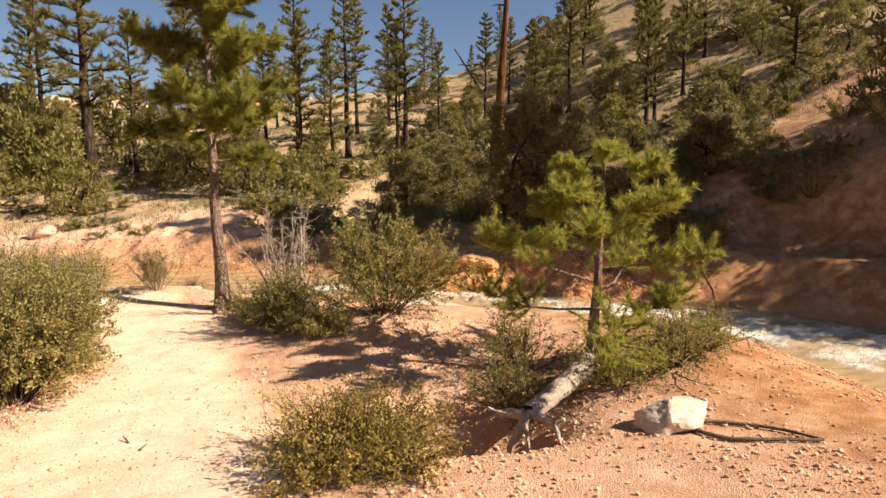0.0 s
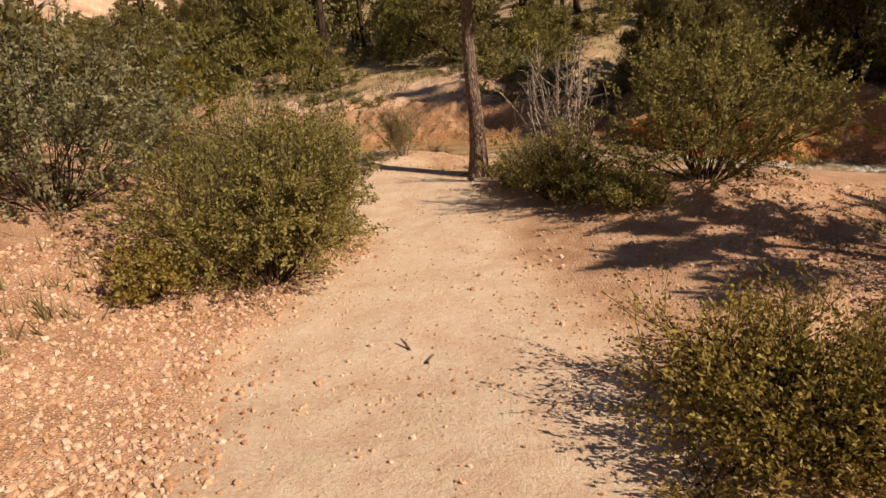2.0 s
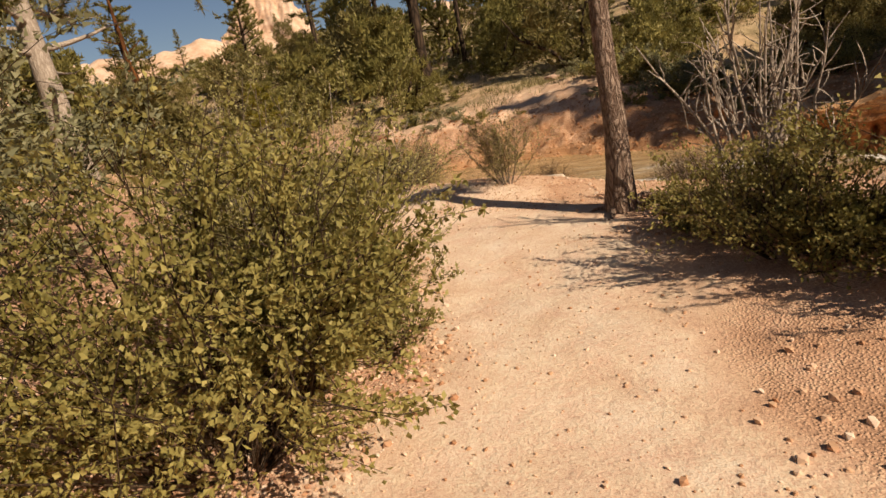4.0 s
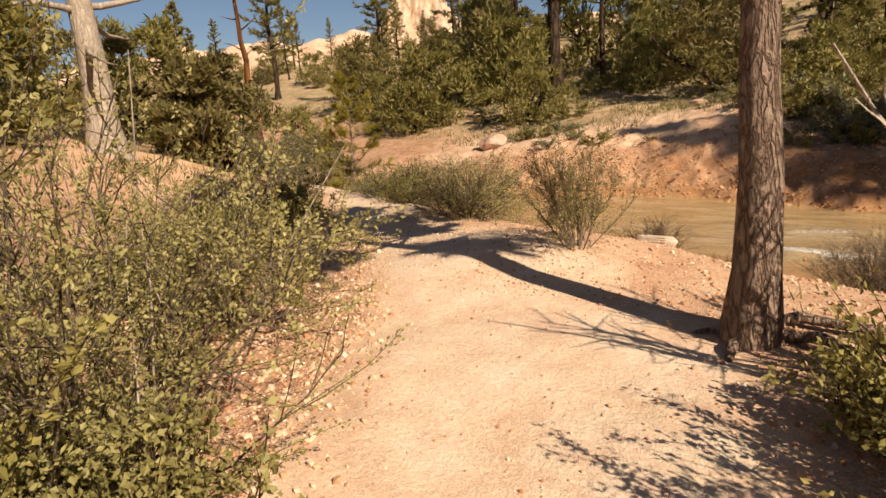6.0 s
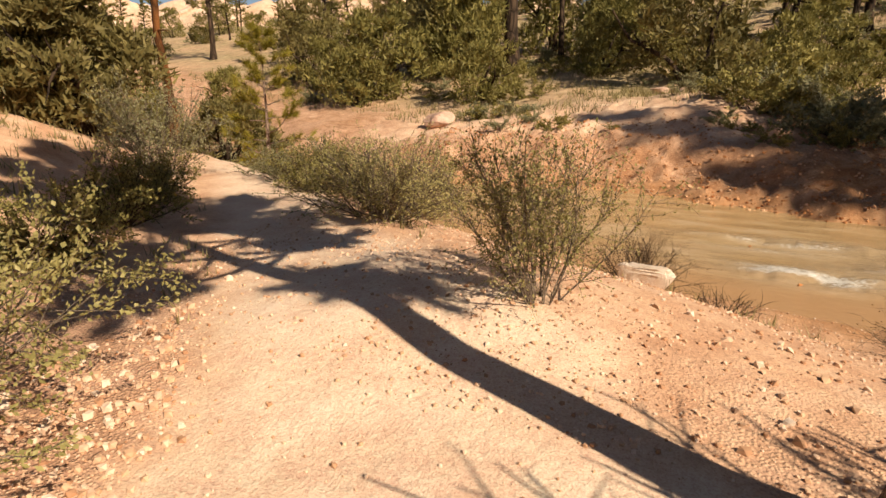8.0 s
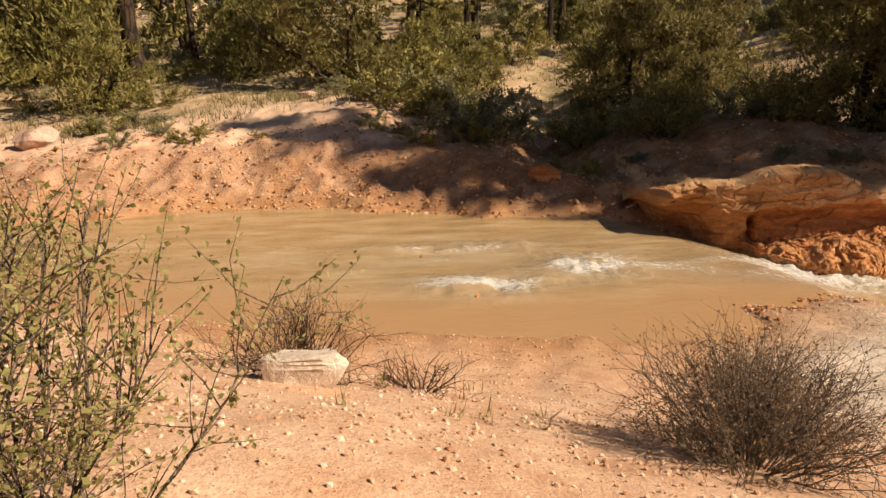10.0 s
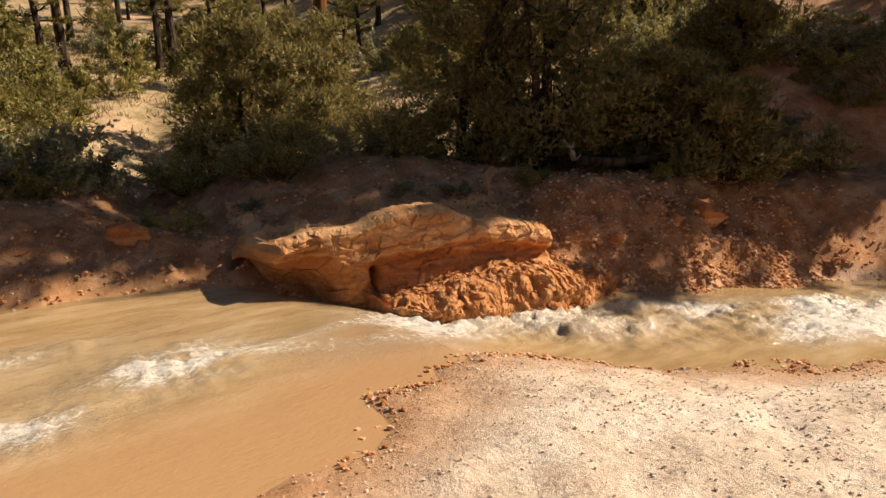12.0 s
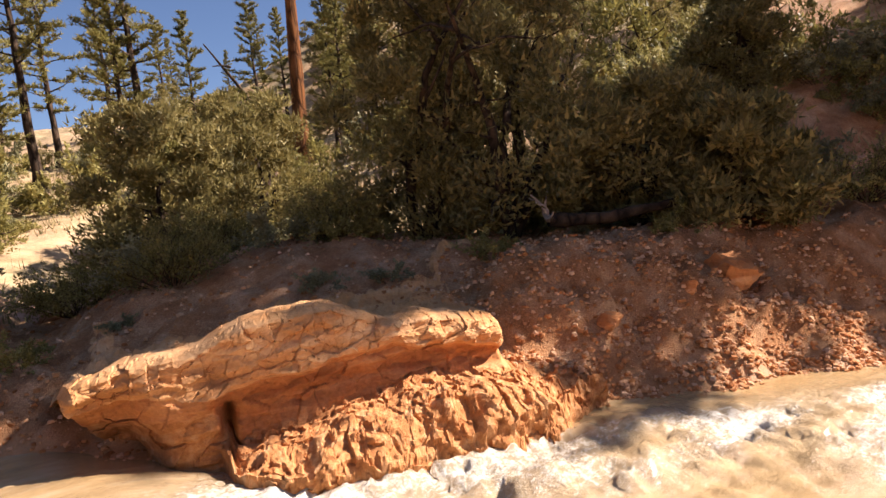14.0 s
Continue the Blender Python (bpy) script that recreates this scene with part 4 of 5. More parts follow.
grass("grass", "tufts of dry grass along the bank", 3, 1300, (-8, 0.8), (14.5, 20), lambda x, y, r: (stream(x, y)[0] > 0.6) & (land(x, y)[1] < 0.2) & (fbm(x * 0.9, y * 0.9, 3, 99) > r.uniform(0.05, 0.6, len(x))), 0.1, GRASS, 7)

# ---- by the path ----
pine(thing("pine_tree", 0.0, 14.12, "young pine with furrowed trunk beside the trail", "pine tree"), 3, 6.6, 0.112, 2.45, 1.55, limbs=40, tuft=44, blades=42, needle=0.125, thick=0.0065, flare=1.5, inner=0.3, lean=(0.02, -0.045), puffs=4, droop=0.12, rise=0.8)
pine(thing("pine_tree", 4.7, 9.7, "low spreading young pine above bared roots", "pine tree"), 8, 2.45, 0.075, 0.45, 1.55, limbs=17, tuft=36, blades=30, needle=0.1, thick=0.0045, needles=NEEDLE, top=0.25, inner=0.4, puffs=4, lean=(0.06, 0.0), droop=0.08)
shrub(thing("shrub", -1.5, 10.2, "dense green leafy shrub beside the trail", "shrub"), 11, 1.05, 1.5, stems=60, twigs=12, count=28000, size=0.032, leafy=LEAF_GREEN, flat=0.9)
shrub(thing("shrub", -3.5, 10.4, "tall grey-green shrub on the bank", "shrub"), 12, 1.4, 1.7, stems=46, twigs=9, count=20000, size=0.036, single=True, leafy=LEAF_SAGE)
shrub(thing("shrub", -2.05, 9.4, "low bronze-leaved shrub on the gravel bank", "shrub"), 13, 0.45, 0.42, stems=18, twigs=6, count=2400, size=0.035, leafy=LEAF_GOLD)
shrub(thing("shrub", -2.1, 8.1, "tiny green seedling shrub on the gravel bank", "shrub"), 14, 0.16, 0.2, stems=10, twigs=4, count=420, size=0.028, leafy=LEAF_GREEN, thick=0.004)
shrub(thing("shrub", -1.95, 11.6, "tall light-green shrub leaning over the trail", "shrub"), 15, 1.0, 1.65, stems=64, twigs=12, count=30000, size=0.02, leafy=LEAF_LIGHT, wood=TWIG)
shrub(thing("shrub", -1.35, 11.45, "round-leaved bright green shrub at the edge of the trail", "shrub"), 151, 0.55, 0.55, stems=44, twigs=10, count=10000, size=0.028, narrow=0.8, leafy=LEAF_LIGHT, flat=0.8)
shrub(thing("shrub", -1.6, 10.75, "round-leaved bright green shrub at the edge of the trail", "shrub"), 152, 0.5, 0.6, stems=40, twigs=10, count=9000, size=0.03, narrow=0.8, leafy=LEAF_LIGHT, flat=0.8)
shrub(thing("shrub", -2.95, 13.1, "sprawling green shrub with bare pale stalks", "shrub"), 16, 1.0, 0.85, stems=44, twigs=10, count=26000, size=0.021, leafy=LEAF_LIGHT, wood=TWIG)
shrub(thing("shrub", 1.9, 8.05, "low bronze-green shrub at the edge of the trail", "shrub"), 17, 0.82, 0.38, stems=80, twigs=12, count=22000, size=0.028, leafy=LEAF_GOLD, flat=0.45, lift=-0.01, inner=0.15)
shrub(thing("shrub", 2.5, 12.0, "broad olive shrub on a low mound", "shrub"), 18, 1.2, 1.4, stems=50, twigs=10, count=24000, size=0.03, single=True, leafy=LEAF_GREEN)
for k, (x, y, r, h) in enumerate(((1.05, 12.3, 0.8, 0.78), (1.25, 12.1, 0.4, 0.4), (1.7, 11.6, 0.4, 0.35), (1.1, 13.0, 0.5, 0.5), (0.55, 13.2, 0.35, 0.3))):
    shrub(thing("shrub", x, y, "low dark shrub under the olive shrub", "shrub", "low shrubs by the mound"), 30 + k, r, h, stems=30, twigs=8, count=6000, size=0.03, leafy=LEAF_GREEN)
shrub(thing("dead_shrub", 1.15, 13.5, "bare grey dead shrub beside the pine", "dead shrub"), 19, 0.6, 1.75, stems=20, twigs=18, count=0, wood=DEAD, thick=0.019, flat=0.3)
shrub(thing("shrub", -1.28, 15.16, "thin open shrub on the stream bank", "shrub"), 20, 0.52, 0.9, stems=26, twigs=22, count=9000, size=0.016, leafy=LEAF_LIGHT, wood=TWIG, flat=0.75, thick=0.005, inner=0.15)
shrub(thing("shrub", -3.3, 17.1, "rounded grey-green shrub on the bank", "shrub"), 21, 0.8, 0.7, stems=64, twigs=11, count=10000, size=0.022, leafy=LEAF_LIGHT, wood=TWIG)
shrub(thing("shrub", -4.2, 18.9, "grey-green shrub by the water", "shrub"), 22, 1.1, 0.75, stems=60, twigs=10, count=10000, size=0.026, leafy=LEAF_LIGHT, wood=TWIG)
shrub(thing("dry_shrub", 0.75, 16.25, "dry brown broom-like shrub on the bank", "dry shrub"), 23, 0.5, 0.55, stems=90, twigs=16, count=2600, size=0.014, leafy=LEAF_DRY, wood=TWIG, thick=0.004)
stone("stone_block", -1.05, 16.85, (0.2, 0.12, 0.15), 5, ROCK_PALE, "square pale stone block set in the bank", up=0.0, box=0.22, turn=12)
stone("boulder", 4.72, 8.05, (0.36, 0.25, 0.21), 6, ROCK_PALE, "pale cream boulder on the orange slope", up=0.45)
for k, (x, y, r, h) in enumerate(((5.35, 9.3, 0.75, 0.5), (3.9, 10.0, 0.8, 0.6), (4.75, 9.2, 0.5, 0.35), (3.75, 9.4, 0.6, 0.4), (6.0, 9.7, 0.6, 0.4))):
    shrub(thing("shrub", x, y, "dark low shrub under the spreading pine", "shrub", "shrubs under the pine"), 80 + k, r, h, stems=30, twigs=8, count=4500, size=0.028, leafy=LEAF_GREEN)
pine(thing("pine_tree", -8.3, 21.2, "small yellow-green young pine by the bend", "pine tree"), 25, 3.0, 0.05, 0.6, 0.95, limbs=26, tuft=7, blades=18, needle=0.13, needles=NEEDLE_GOLD)

# ---- over the stream ----
for k, (x, y, h, w) in enumerate(((8.9, 26.2, 4.8, 1.4), (12.1, 22.4, 2.0, 1.2), (13.2, 23.0, 1.8, 1.2), (9.7, 24.9, 5.4, 1.7), (5.4, 29.4, 3.2, 1.4), (7.6, 31.5, 3.6, 1.5), (11.9, 24.0, 2.6, 1.6), (11.0, 26.4, 5.2, 1.6), (14.2, 24.6, 1.7, 1.2), (16.4, 24.6, 2.2, 1.3))):
    juniper(thing("juniper_tree", x, y, "dark dense juniper on the shaded bank", "juniper tree", "junipers on the bank"), 50 + k, h, w, lobes=36, count=19000, size=0.068, low=0.03)
for k, (x, y, r, h) in enumerate(((15.5, 24.6, 1.1, 1.3), (18.2, 21.4, 1.3, 1.4), (12.0, 22.9, 0.8, 0.7), (14.4, 21.6, 0.9, 0.8), (4.9, 26.6, 0.9, 0.8), (3.7, 28.2, 0.8, 0.7), (7.4, 26.4, 0.9, 0.8), (5.9, 28.4, 1.1, 1.0), (8.3, 28.6, 1.3, 1.4))):
    shrub(thing("shrub", x, y, "leafy green bush on the shaded far bank", "shrub", "bushes under the junipers"), 90 + k, r, h, stems=40, twigs=9, count=6000, size=0.045, leafy=LEAF_GREEN)
dead_pine = pine(thing("dead_pine", 12.7, 41.2, "tall bare orange-brown dead pine trunk", "dead tree"), 60, 17, 0.34, 8, 1.6, limbs=14, tuft=2, bare=99, bark=BARK_ORANGE, split=False, wob=0.15, lean=(0.06, 0.0))
big = pine(thing("pine_tree", -10.5, 40.0, "tall dark-trunked pine on the far flat", "pine tree"), 61, 14, 0.36, 4.5, 2.9, limbs=56, tuft=16, blades=14, needle=0.24, thick=0.016, inner=0.15, needles=NEEDLE_FAR, bark=BARK_DARK, split=False)
jun = juniper(thing("juniper_tree", -2.6, 36.0, "rounded juniper with dark branching trunk", "juniper tree", "junipers on the far flat"), 62, 4.6, 2.2, lobes=34, count=3800, size=0.15, low=0.06, stems=2, branches=3)
jun_b = juniper(thing("juniper_tree", -14.5, 35.0, "broad olive juniper with several stems", "juniper tree", "junipers on the far flat"), 68, 3.6, 2.1, lobes=30, count=3600, size=0.14, low=0.04, stems=2, branches=3, leafy=NEEDLE_FAR)
far_pine = pine(thing("pine_tree", 0.6, 40.5, "slim tall pine on the wooded hill", "pine tree", "pines on the hill"), 63, 9.0, 0.14, 1.6, 1.5, limbs=56, tuft=8, blades=6, needle=0.21, thick=0.024, inner=0.1, needles=NEEDLE_FAR, bark=BARK_DARK, split=False)
far_pine_b = pine(thing("pine_tree", 4.6, 52, "tall open-crowned pine on the wooded hill", "pine tree", "pines on the hill"), 65, 10.5, 0.17, 2.6, 1.8, limbs=50, tuft=9, blades=6, needle=0.23, thick=0.026, inner=0.12, needles=NEEDLE_FAR, bark=BARK_DARK, split=False)
tall_pine = pine(thing("pine_tree", 0.4, 44, "tall pine with a long dark bare bole", "pine tree", "pines on the hill"), 67, 12.5, 0.2, 4.6, 1.9, limbs=46, tuft=9, blades=6, needle=0.23, thick=0.026, inner=0.15, needles=NEEDLE_FAR, bark=BARK_DARK, split=False, wob=0.6)
sage = shrub(thing("shrub", 1.2, 28.4, "grey-green sage bush on the far bank", "shrub", "bushes on the far bank"), 64, 1.3, 1.1, stems=14, twigs=3, count=2600, size=0.085, leafy=LEAF_SAGE, single=True)
olive = shrub(thing("shrub", -0.3, 29.6, "olive-green leafy bush on the far bank", "shrub", "bushes on the far bank"), 66, 1.2, 1.3, stems=14, twigs=3, count=2600, size=0.09, leafy=LEAF_GREEN, single=True)
rng = np.random.default_rng(5)


def again(ob, x, y, s, tall=1.0):
    """The same plant once more, turned and scaled, standing at x, y."""
    return copy_thing(ob, pose(x, y, ground_z(x, y) - 0.1 * s, 0, 0, rng.uniform(0, 360)) @ Matrix.Diagonal((s, s, s * tall, 1)))


for k, (x, y, s) in enumerate(((7.6, 56, 0.95), (2.2, 60, 0.7), (9.5, 64, 0.6), (-2, 62, 0.8), (-17, 50, 1.2), (-22, 42, 1.1), (-27, 60, 1.3), (17, 47, 1.0), (22, 52, 1.1), (20, 62, 0.9), (26, 58, 1.2), (33, 50, 1.2), (30, 66, 1.0), (38, 60, 1.2), (13, 70, 0.8), (-12, 66, 1.0), (-35, 46, 1.2), (24, 42, 1.0), (31, 38, 1.1), (28, 45, 1.1), (36, 44, 1.2), (-30, 34, 1.0), (16, 56, 0.9), (-7, 52, 1.0), (-4.5, 44, 0.8), (42, 70, 1.2), (20, 36, 0.9), (26, 32, 1.0), (34, 28, 1.0))):
    again(far_pine if k % 2 else far_pine_b, x, y, s)
for x, y, s in ((-15, 34, 0.7), (-6.0, 38, 0.75), (-18.5, 37, 0.7), (-4.6, 40, 0.8), (-12.8, 39, 0.9), (-19, 31, 0.7), (0.6, 37.5, 0.6), (-18.5, 27.2, 0.6), (-22, 30, 0.75), (-16.5, 25.0, 0.5), (-9.8, 34.5, 0.8)):
    again(jun if s > 0.95 else jun_b, x, y, 0.85 * s, 1.15)
for k in range(115):
    x, y = rng.uniform(-52, 56), rng.uniform(31, 80)
    if stream(np.array([x]), np.array([y]))[1][0] < 8 or math.hypot(x - 12.5, y - 38) < 4 or (-3 < x < 24 and y > 47 and k % 3) or (1 < x < 17 and y < 47):
        continue
    again(jun if k % 2 else jun_b, x, y, rng.uniform(0.4, 0.95) * (0.75 + 0.25 * (x > 5)), rng.uniform(0.8, 1.25))
for k in range(16):
    x, y = rng.uniform(17, 42), rng.uniform(6, 20)
    if stream(np.array([x]), np.array([y]))[1][0] > 4:
        again(jun if k % 2 else jun_b, x, y, rng.uniform(0.6, 1.1))
for k in range(120):
    x, y = rng.uniform(-22, 13), rng.uniform(28.3, 42)
    if stream(np.array([x]), np.array([y]))[1][0] > 4.6 and abs(x - 2.6 - 0.22 * (y - 26)) > 1.0:
        again(sage if k % 2 else olive, x, y, rng.uniform(0.3, 0.8), rng.uniform(0.6, 1.0))
# brush and small trees behind the gully
for k in range(64):
    x, y = rng.uniform(0, 19), rng.uniform(30.5, 54)
    if abs(x - 2.6 - 0.22 * (y - 26)) > 0.9 and math.hypot(x - 12.5, y - 38.5) > 3.2:
        s = rng.uniform(0.6, 1.35)
        again((sage, olive, sage, olive, jun_b)[k % 5], x, y, s * (0.5 if k % 5 == 4 else 1), rng.uniform(0.9, 1.3))
for x, y, s in ((2.4, 39.5, 0.8), (6.6, 43, 0.85), (10.5, 49, 0.7), (16.2, 44, 0.8)):
    again(far_pine_b, x, y, s)
for x, y, s in ((3.6, 45.5, 1.0), (7.2, 43, 0.95), (-6.4, 46, 1.0), (-15, 46, 1.0)):
    again(tall_pine, x, y, s)
# taller junipers at the back of the far flat
for x, y, s in ((-13.8, 39.4, 0.9), (-15.5, 36, 0.6), (-14.3, 41.5, 0.9), (-20.5, 38, 0.8)):
    again(jun, x, y, s, 1.1)
for k, (x, y, s) in enumerate(((-12.4, 38.8, 1.0), (-6.2, 40.4, 0.9), (-10.0, 44.5, 1.3), (-16, 44, 1.3))):
    again(jun_b, x, y, s, 1.2)
for x, y, s in ((-8.6, 41.4, 0.75), (-4.2, 42.5, 0.8), (-1.4, 41.5, 0.7), (-6.8, 48, 0.85)):
    again(tall_pine, x, y, s)
# small trees dotted over the slope beyond the far flat
for k in range(60):
    x, y = rng.uniform(-75, 0), rng.uniform(44, 84)
    again((far_pine, jun_b, jun_b, olive, far_pine_b, sage)[k % 6], x, y, rng.uniform(0.45, 0.8) * (2.0 if k % 6 in (3, 5) else 1), rng.uniform(0.9, 1.3))
# scattered small trees up the far hill
for k in range(44):
    x, y = rng.uniform(10, 52), rng.uniform(44, 84)
    again(far_pine if k % 4 == 0 else jun_b, x, y, rng.uniform(0.4, 0.75), rng.uniform(0.9, 1.3))
# brush on the orange slope at the outer bend
for k in range(70):
    x, y = rng.uniform(13, 32), rng.uniform(22.5, 44)
    if stream(np.array([x]), np.array([y]))[1][0] > 3.5:
        again((sage, olive, olive, jun_b)[k % 4], x, y, rng.uniform(0.35, 1.0) * (0.55 if k % 4 == 3 else 1), rng.uniform(0.8, 1.2))
for k in range(46):
    x, y = rng.uniform(10.5, 20), rng.uniform(21, 28)
    if stream(np.array([x]), np.array([y]))[1][0] > 2.4 + 0.5 * (k % 3):
        again((olive, sage, olive)[k % 3], x, y, rng.uniform(0.3, 0.8), rng.uniform(0.8, 1.2))
light = shrub(thing("shrub", 15.6, 26.4, "light-green leafy bush on top of the orange slope", "shrub", "bushes on the slope"), 161, 0.9, 1.7, stems=20, twigs=6, count=3600, size=0.07, leafy=LEAF_LIGHT, single=True)
for x, y, s in ((17.4, 25.6, 1.0), (18.6, 26.8, 1.2), (14.2, 27.4, 0.8), (13.0, 26.0, 0.7)):
    again(light, x, y, s)
# low plants on the far bank
for k in range(46):
    x, y = rng.uniform(-7, 12), rng.uniform(23.5, 30)
    f = stream(np.array([x]), np.array([y]))[1][0]
    if 1.2 < f < 5.5 and not (3.2 < x < 8 and f < 2.2):
        again(sage if k % 3 else olive, x, y, rng.uniform(0.12, 0.36), 0.8)
for x, y, s in ((0.9, 28.2, 0.8), (1.7, 28.0, 0.7), (2.3, 28.8, 0.8), (1.2, 27.3, 0.5), (2.6, 26.0, 0.3), (3.0, 25.4, 0.35), (4.6, 27.4, 0.7), (6.6, 26.6, 0.6), (7.4, 26.0, 0.5), (12.9, 22.6, 0.6), (18.6, 22.5, 1.0), (17.4, 23.6, 0.9), (10.9, 22.6, 0.4), (8.4, 23.6, 0.35)):
    again(olive if s < 0.6 else sage, x, y, s, 0.85)
# unseen tall trees added on the outer bend to shade the far bank
for k, (x, y, s) in enumerate(((21.5, 17.6, 1.5), (24.0, 17.9, 1.9), (26.3, 17.2, 1.9), (28.5, 18.0, 1.8), (22.6, 17.2, 1.3), (20.6, 18.4, 1.2))):
    again(far_pine if k % 2 else far_pine_b, x, y, s)
for x, y, s in ((21.6, 20.2, 1.1), (24.8, 18.6, 1.0)):
    again(jun, x, y, s, 1.35)
# the wooded hill beside the trail
for k in range(46):
    x, y = rng.uniform(-26, -4.5), rng.uniform(8, 30)
    g, side = line_gap(np.array([x]), np.array([y]), HILL_EDGE)
    if g[0] * side[0] > 2.4 + (y > 14) * 1.5:
        low = y > 10 - 0.7 * x and k % 5 < 3
        again((sage, olive, sage)[k % 3] if low else (jun, jun_b, far_pine, sage, olive)[k % 5], x, y, rng.uniform(0.45, 0.85) * (1.3 if k % 5 > 2 or low else 0.9))


# ---- the hill side of the trail ----
for k, (x, y, h, w) in enumerate(((-8.2, 11.8, 3.4, 1.4), (-5.6, 11.6, 2.0, 1.1), (-9.6, 14.6, 4.4, 1.8), (-8.6, 17.9, 1.9, 1.0), (-12.5, 19.5, 2.8, 1.5), (-11.5, 23.5, 2.0, 1.2), (-14.5, 15.5, 5.0, 2.0))):
    juniper(thing("juniper_tree", x, y, "olive-green juniper on the slope above the trail", "juniper tree", "junipers above the trail"), 120 + k, h, w, lobes=30, count=13000, size=0.07, low=0.05, leafy=SCALE_LEAF if k % 2 else NEEDLE_FAR)
pine(thing("pine_tree", -8.4, 15.9, "weathered pine with a thick pale trunk", "pine tree"), 130, 7.0, 0.22, 1.5, 2.6, limbs=36, tuft=24, blades=22, needle=0.17, thick=0.008, needles=NEEDLE_FAR, bark=DEAD, bare=5, puffs=4)
pine(thing("dead_pine", -14.5, 24.5, "bare leaning orange-brown pine trunk", "dead tree"), 131, 8.5, 0.15, 3.5, 1.0, limbs=12, tuft=2, bare=99, bark=BARK_ORANGE, split=False, lean=(-0.06, 0))
shrub(thing("shrub", -6.7, 17.5, "grey open shrub at the bend of the trail", "shrub"), 132, 0.8, 1.15, stems=40, twigs=12, count=6500, size=0.028, leafy=LEAF_SAGE, wood=TWIG)
for k, (x, y, r, h) in enumerate(((-4.4, 14.9, 0.55, 0.45), (-5.0, 15.7, 0.5, 0.5), (-5.7, 16.6, 0.5, 0.4), (-4.3, 13.9, 0.5, 0.35))):
    shrub(thing("shrub", x, y, "low green shrub at the foot of the slope", "shrub", "low shrubs by the bend"), 134 + k, r, h, stems=26, twigs=8, count=5000, size=0.028, leafy=LEAF_GREEN)
for k, (x, y, r, h) in enumerate(((-5.4, 18.6, 0.8, 0.5), (-6.2, 19.6, 0.7, 0.45), (-7.2, 20.3, 0.6, 0.4), (-4.7, 18.0, 0.6, 0.5))):
    shrub(thing("shrub", x, y, "low grey-green shrub between trail and stream", "shrub", "shrubs by the stream"), 140 + k, r, h, stems=36, twigs=8, count=5000, size=0.028, leafy=(LEAF_SAGE, LEAF_GREEN)[k % 2])


# ---- dead wood, roots and single stones ----
def wood_piece(name, ob, seed, start, way, length, thick, end, wander=0.1, lift=0.0, sides=9, material=None, steps=9):
    """One bent piece of wood as a part of ob, in ob's own metres."""
    rng = np.random.default_rng(seed)
    hp = Heap()
    p = bend(rng, start, way, length, steps, wander, lift)
    tube(hp, p, np.linspace(thick, end, steps + 1), sides, rng, 0.12)
    return part(name, hp.mesh(name, material or DEAD), ob), p


log = thing("fallen_log", 4.35, 9.3, "weathered grey fallen log with bared curling roots", "log", turn=0)
_, p = wood_piece("bole", log, 1, (0.2, 0.18, 0.2), (-0.66, -0.68, -0.16), 1.3, 0.12, 0.095, 0.04)
for k, (way, n, r) in enumerate((((0.35, -0.5, 0.25), 0.6, 0.045), ((-0.8, 0.5, 0.2), 0.85, 0.06), ((-0.5, -0.4, -0.5), 0.65, 0.06), ((-0.1, -0.9, 0.35), 0.45, 0.035), ((-0.6, 0.1, 0.5), 0.4, 0.03))):
    wood_piece("root", log, 5 + k, p[-1], way, n, r, 0.01, 0.22, -0.12, 7)
twisted = thing("dead_branch", 4.75, 7.75, "thin dark dead branch curling on the slope", "dead branch", z=ground_z(4.75, 7.75))
for k, (side, phase, thick) in enumerate(((0.2, 0.3, 0.02), (-0.2, 1.2, 0.023))):
    hp, t = Heap(), np.linspace(0, 1, 18)
    off = side * np.sin(t * np.pi) + 0.045 * np.sin(t * 9 + phase) * (1 - t)
    px, py = -0.1 + 0.92 * t + 0.6 * off, 0.3 - 0.72 * t + 0.8 * off
    pz = np.array([ground_z(4.75 + a, 7.75 + b) for a, b in zip(px, py)]) - ground_z(4.75, 7.75) + 0.025
    tube(hp, np.stack([px, py, pz], 1), np.linspace(thick, 0.012, 18), 7, np.random.default_rng(12 + k), 0.15)
    part("stick", hp.mesh("stick", TWIG), twisted)
sapling = thing("dead_sapling", 6.9, 10.5, "small crooked sapling with a sparse green top", "sapling")
_, p = wood_piece("stem", sapling, 16, (0, 0, -0.05), (-0.05, 0, 1), 0.95, 0.026, 0.012, 0.12, 0.0, 7, TWIG_DARK)
for k in range(5):
    _, q = wood_piece("twig", sapling, 20 + k, p[-1 - k % 3], (math.cos(k * 1.9), math.sin(k * 1.9), 0.4), 0.35, 0.009, 0.003, 0.2, 0.0, 5, TWIG_DARK, 5)
top = Heap()
rs = np.random.default_rng(4)
tufts(top, rs, p[-1] + rs.normal(0, 0.14, (34, 3)) * [1.6, 1.6, 0.5] + [0, 0, 0.08], unit(rs.normal(0, 1, (34, 3))), 14, 0.1, 0.004)
part("crown", top.mesh("crown", NEEDLE, False), sapling)
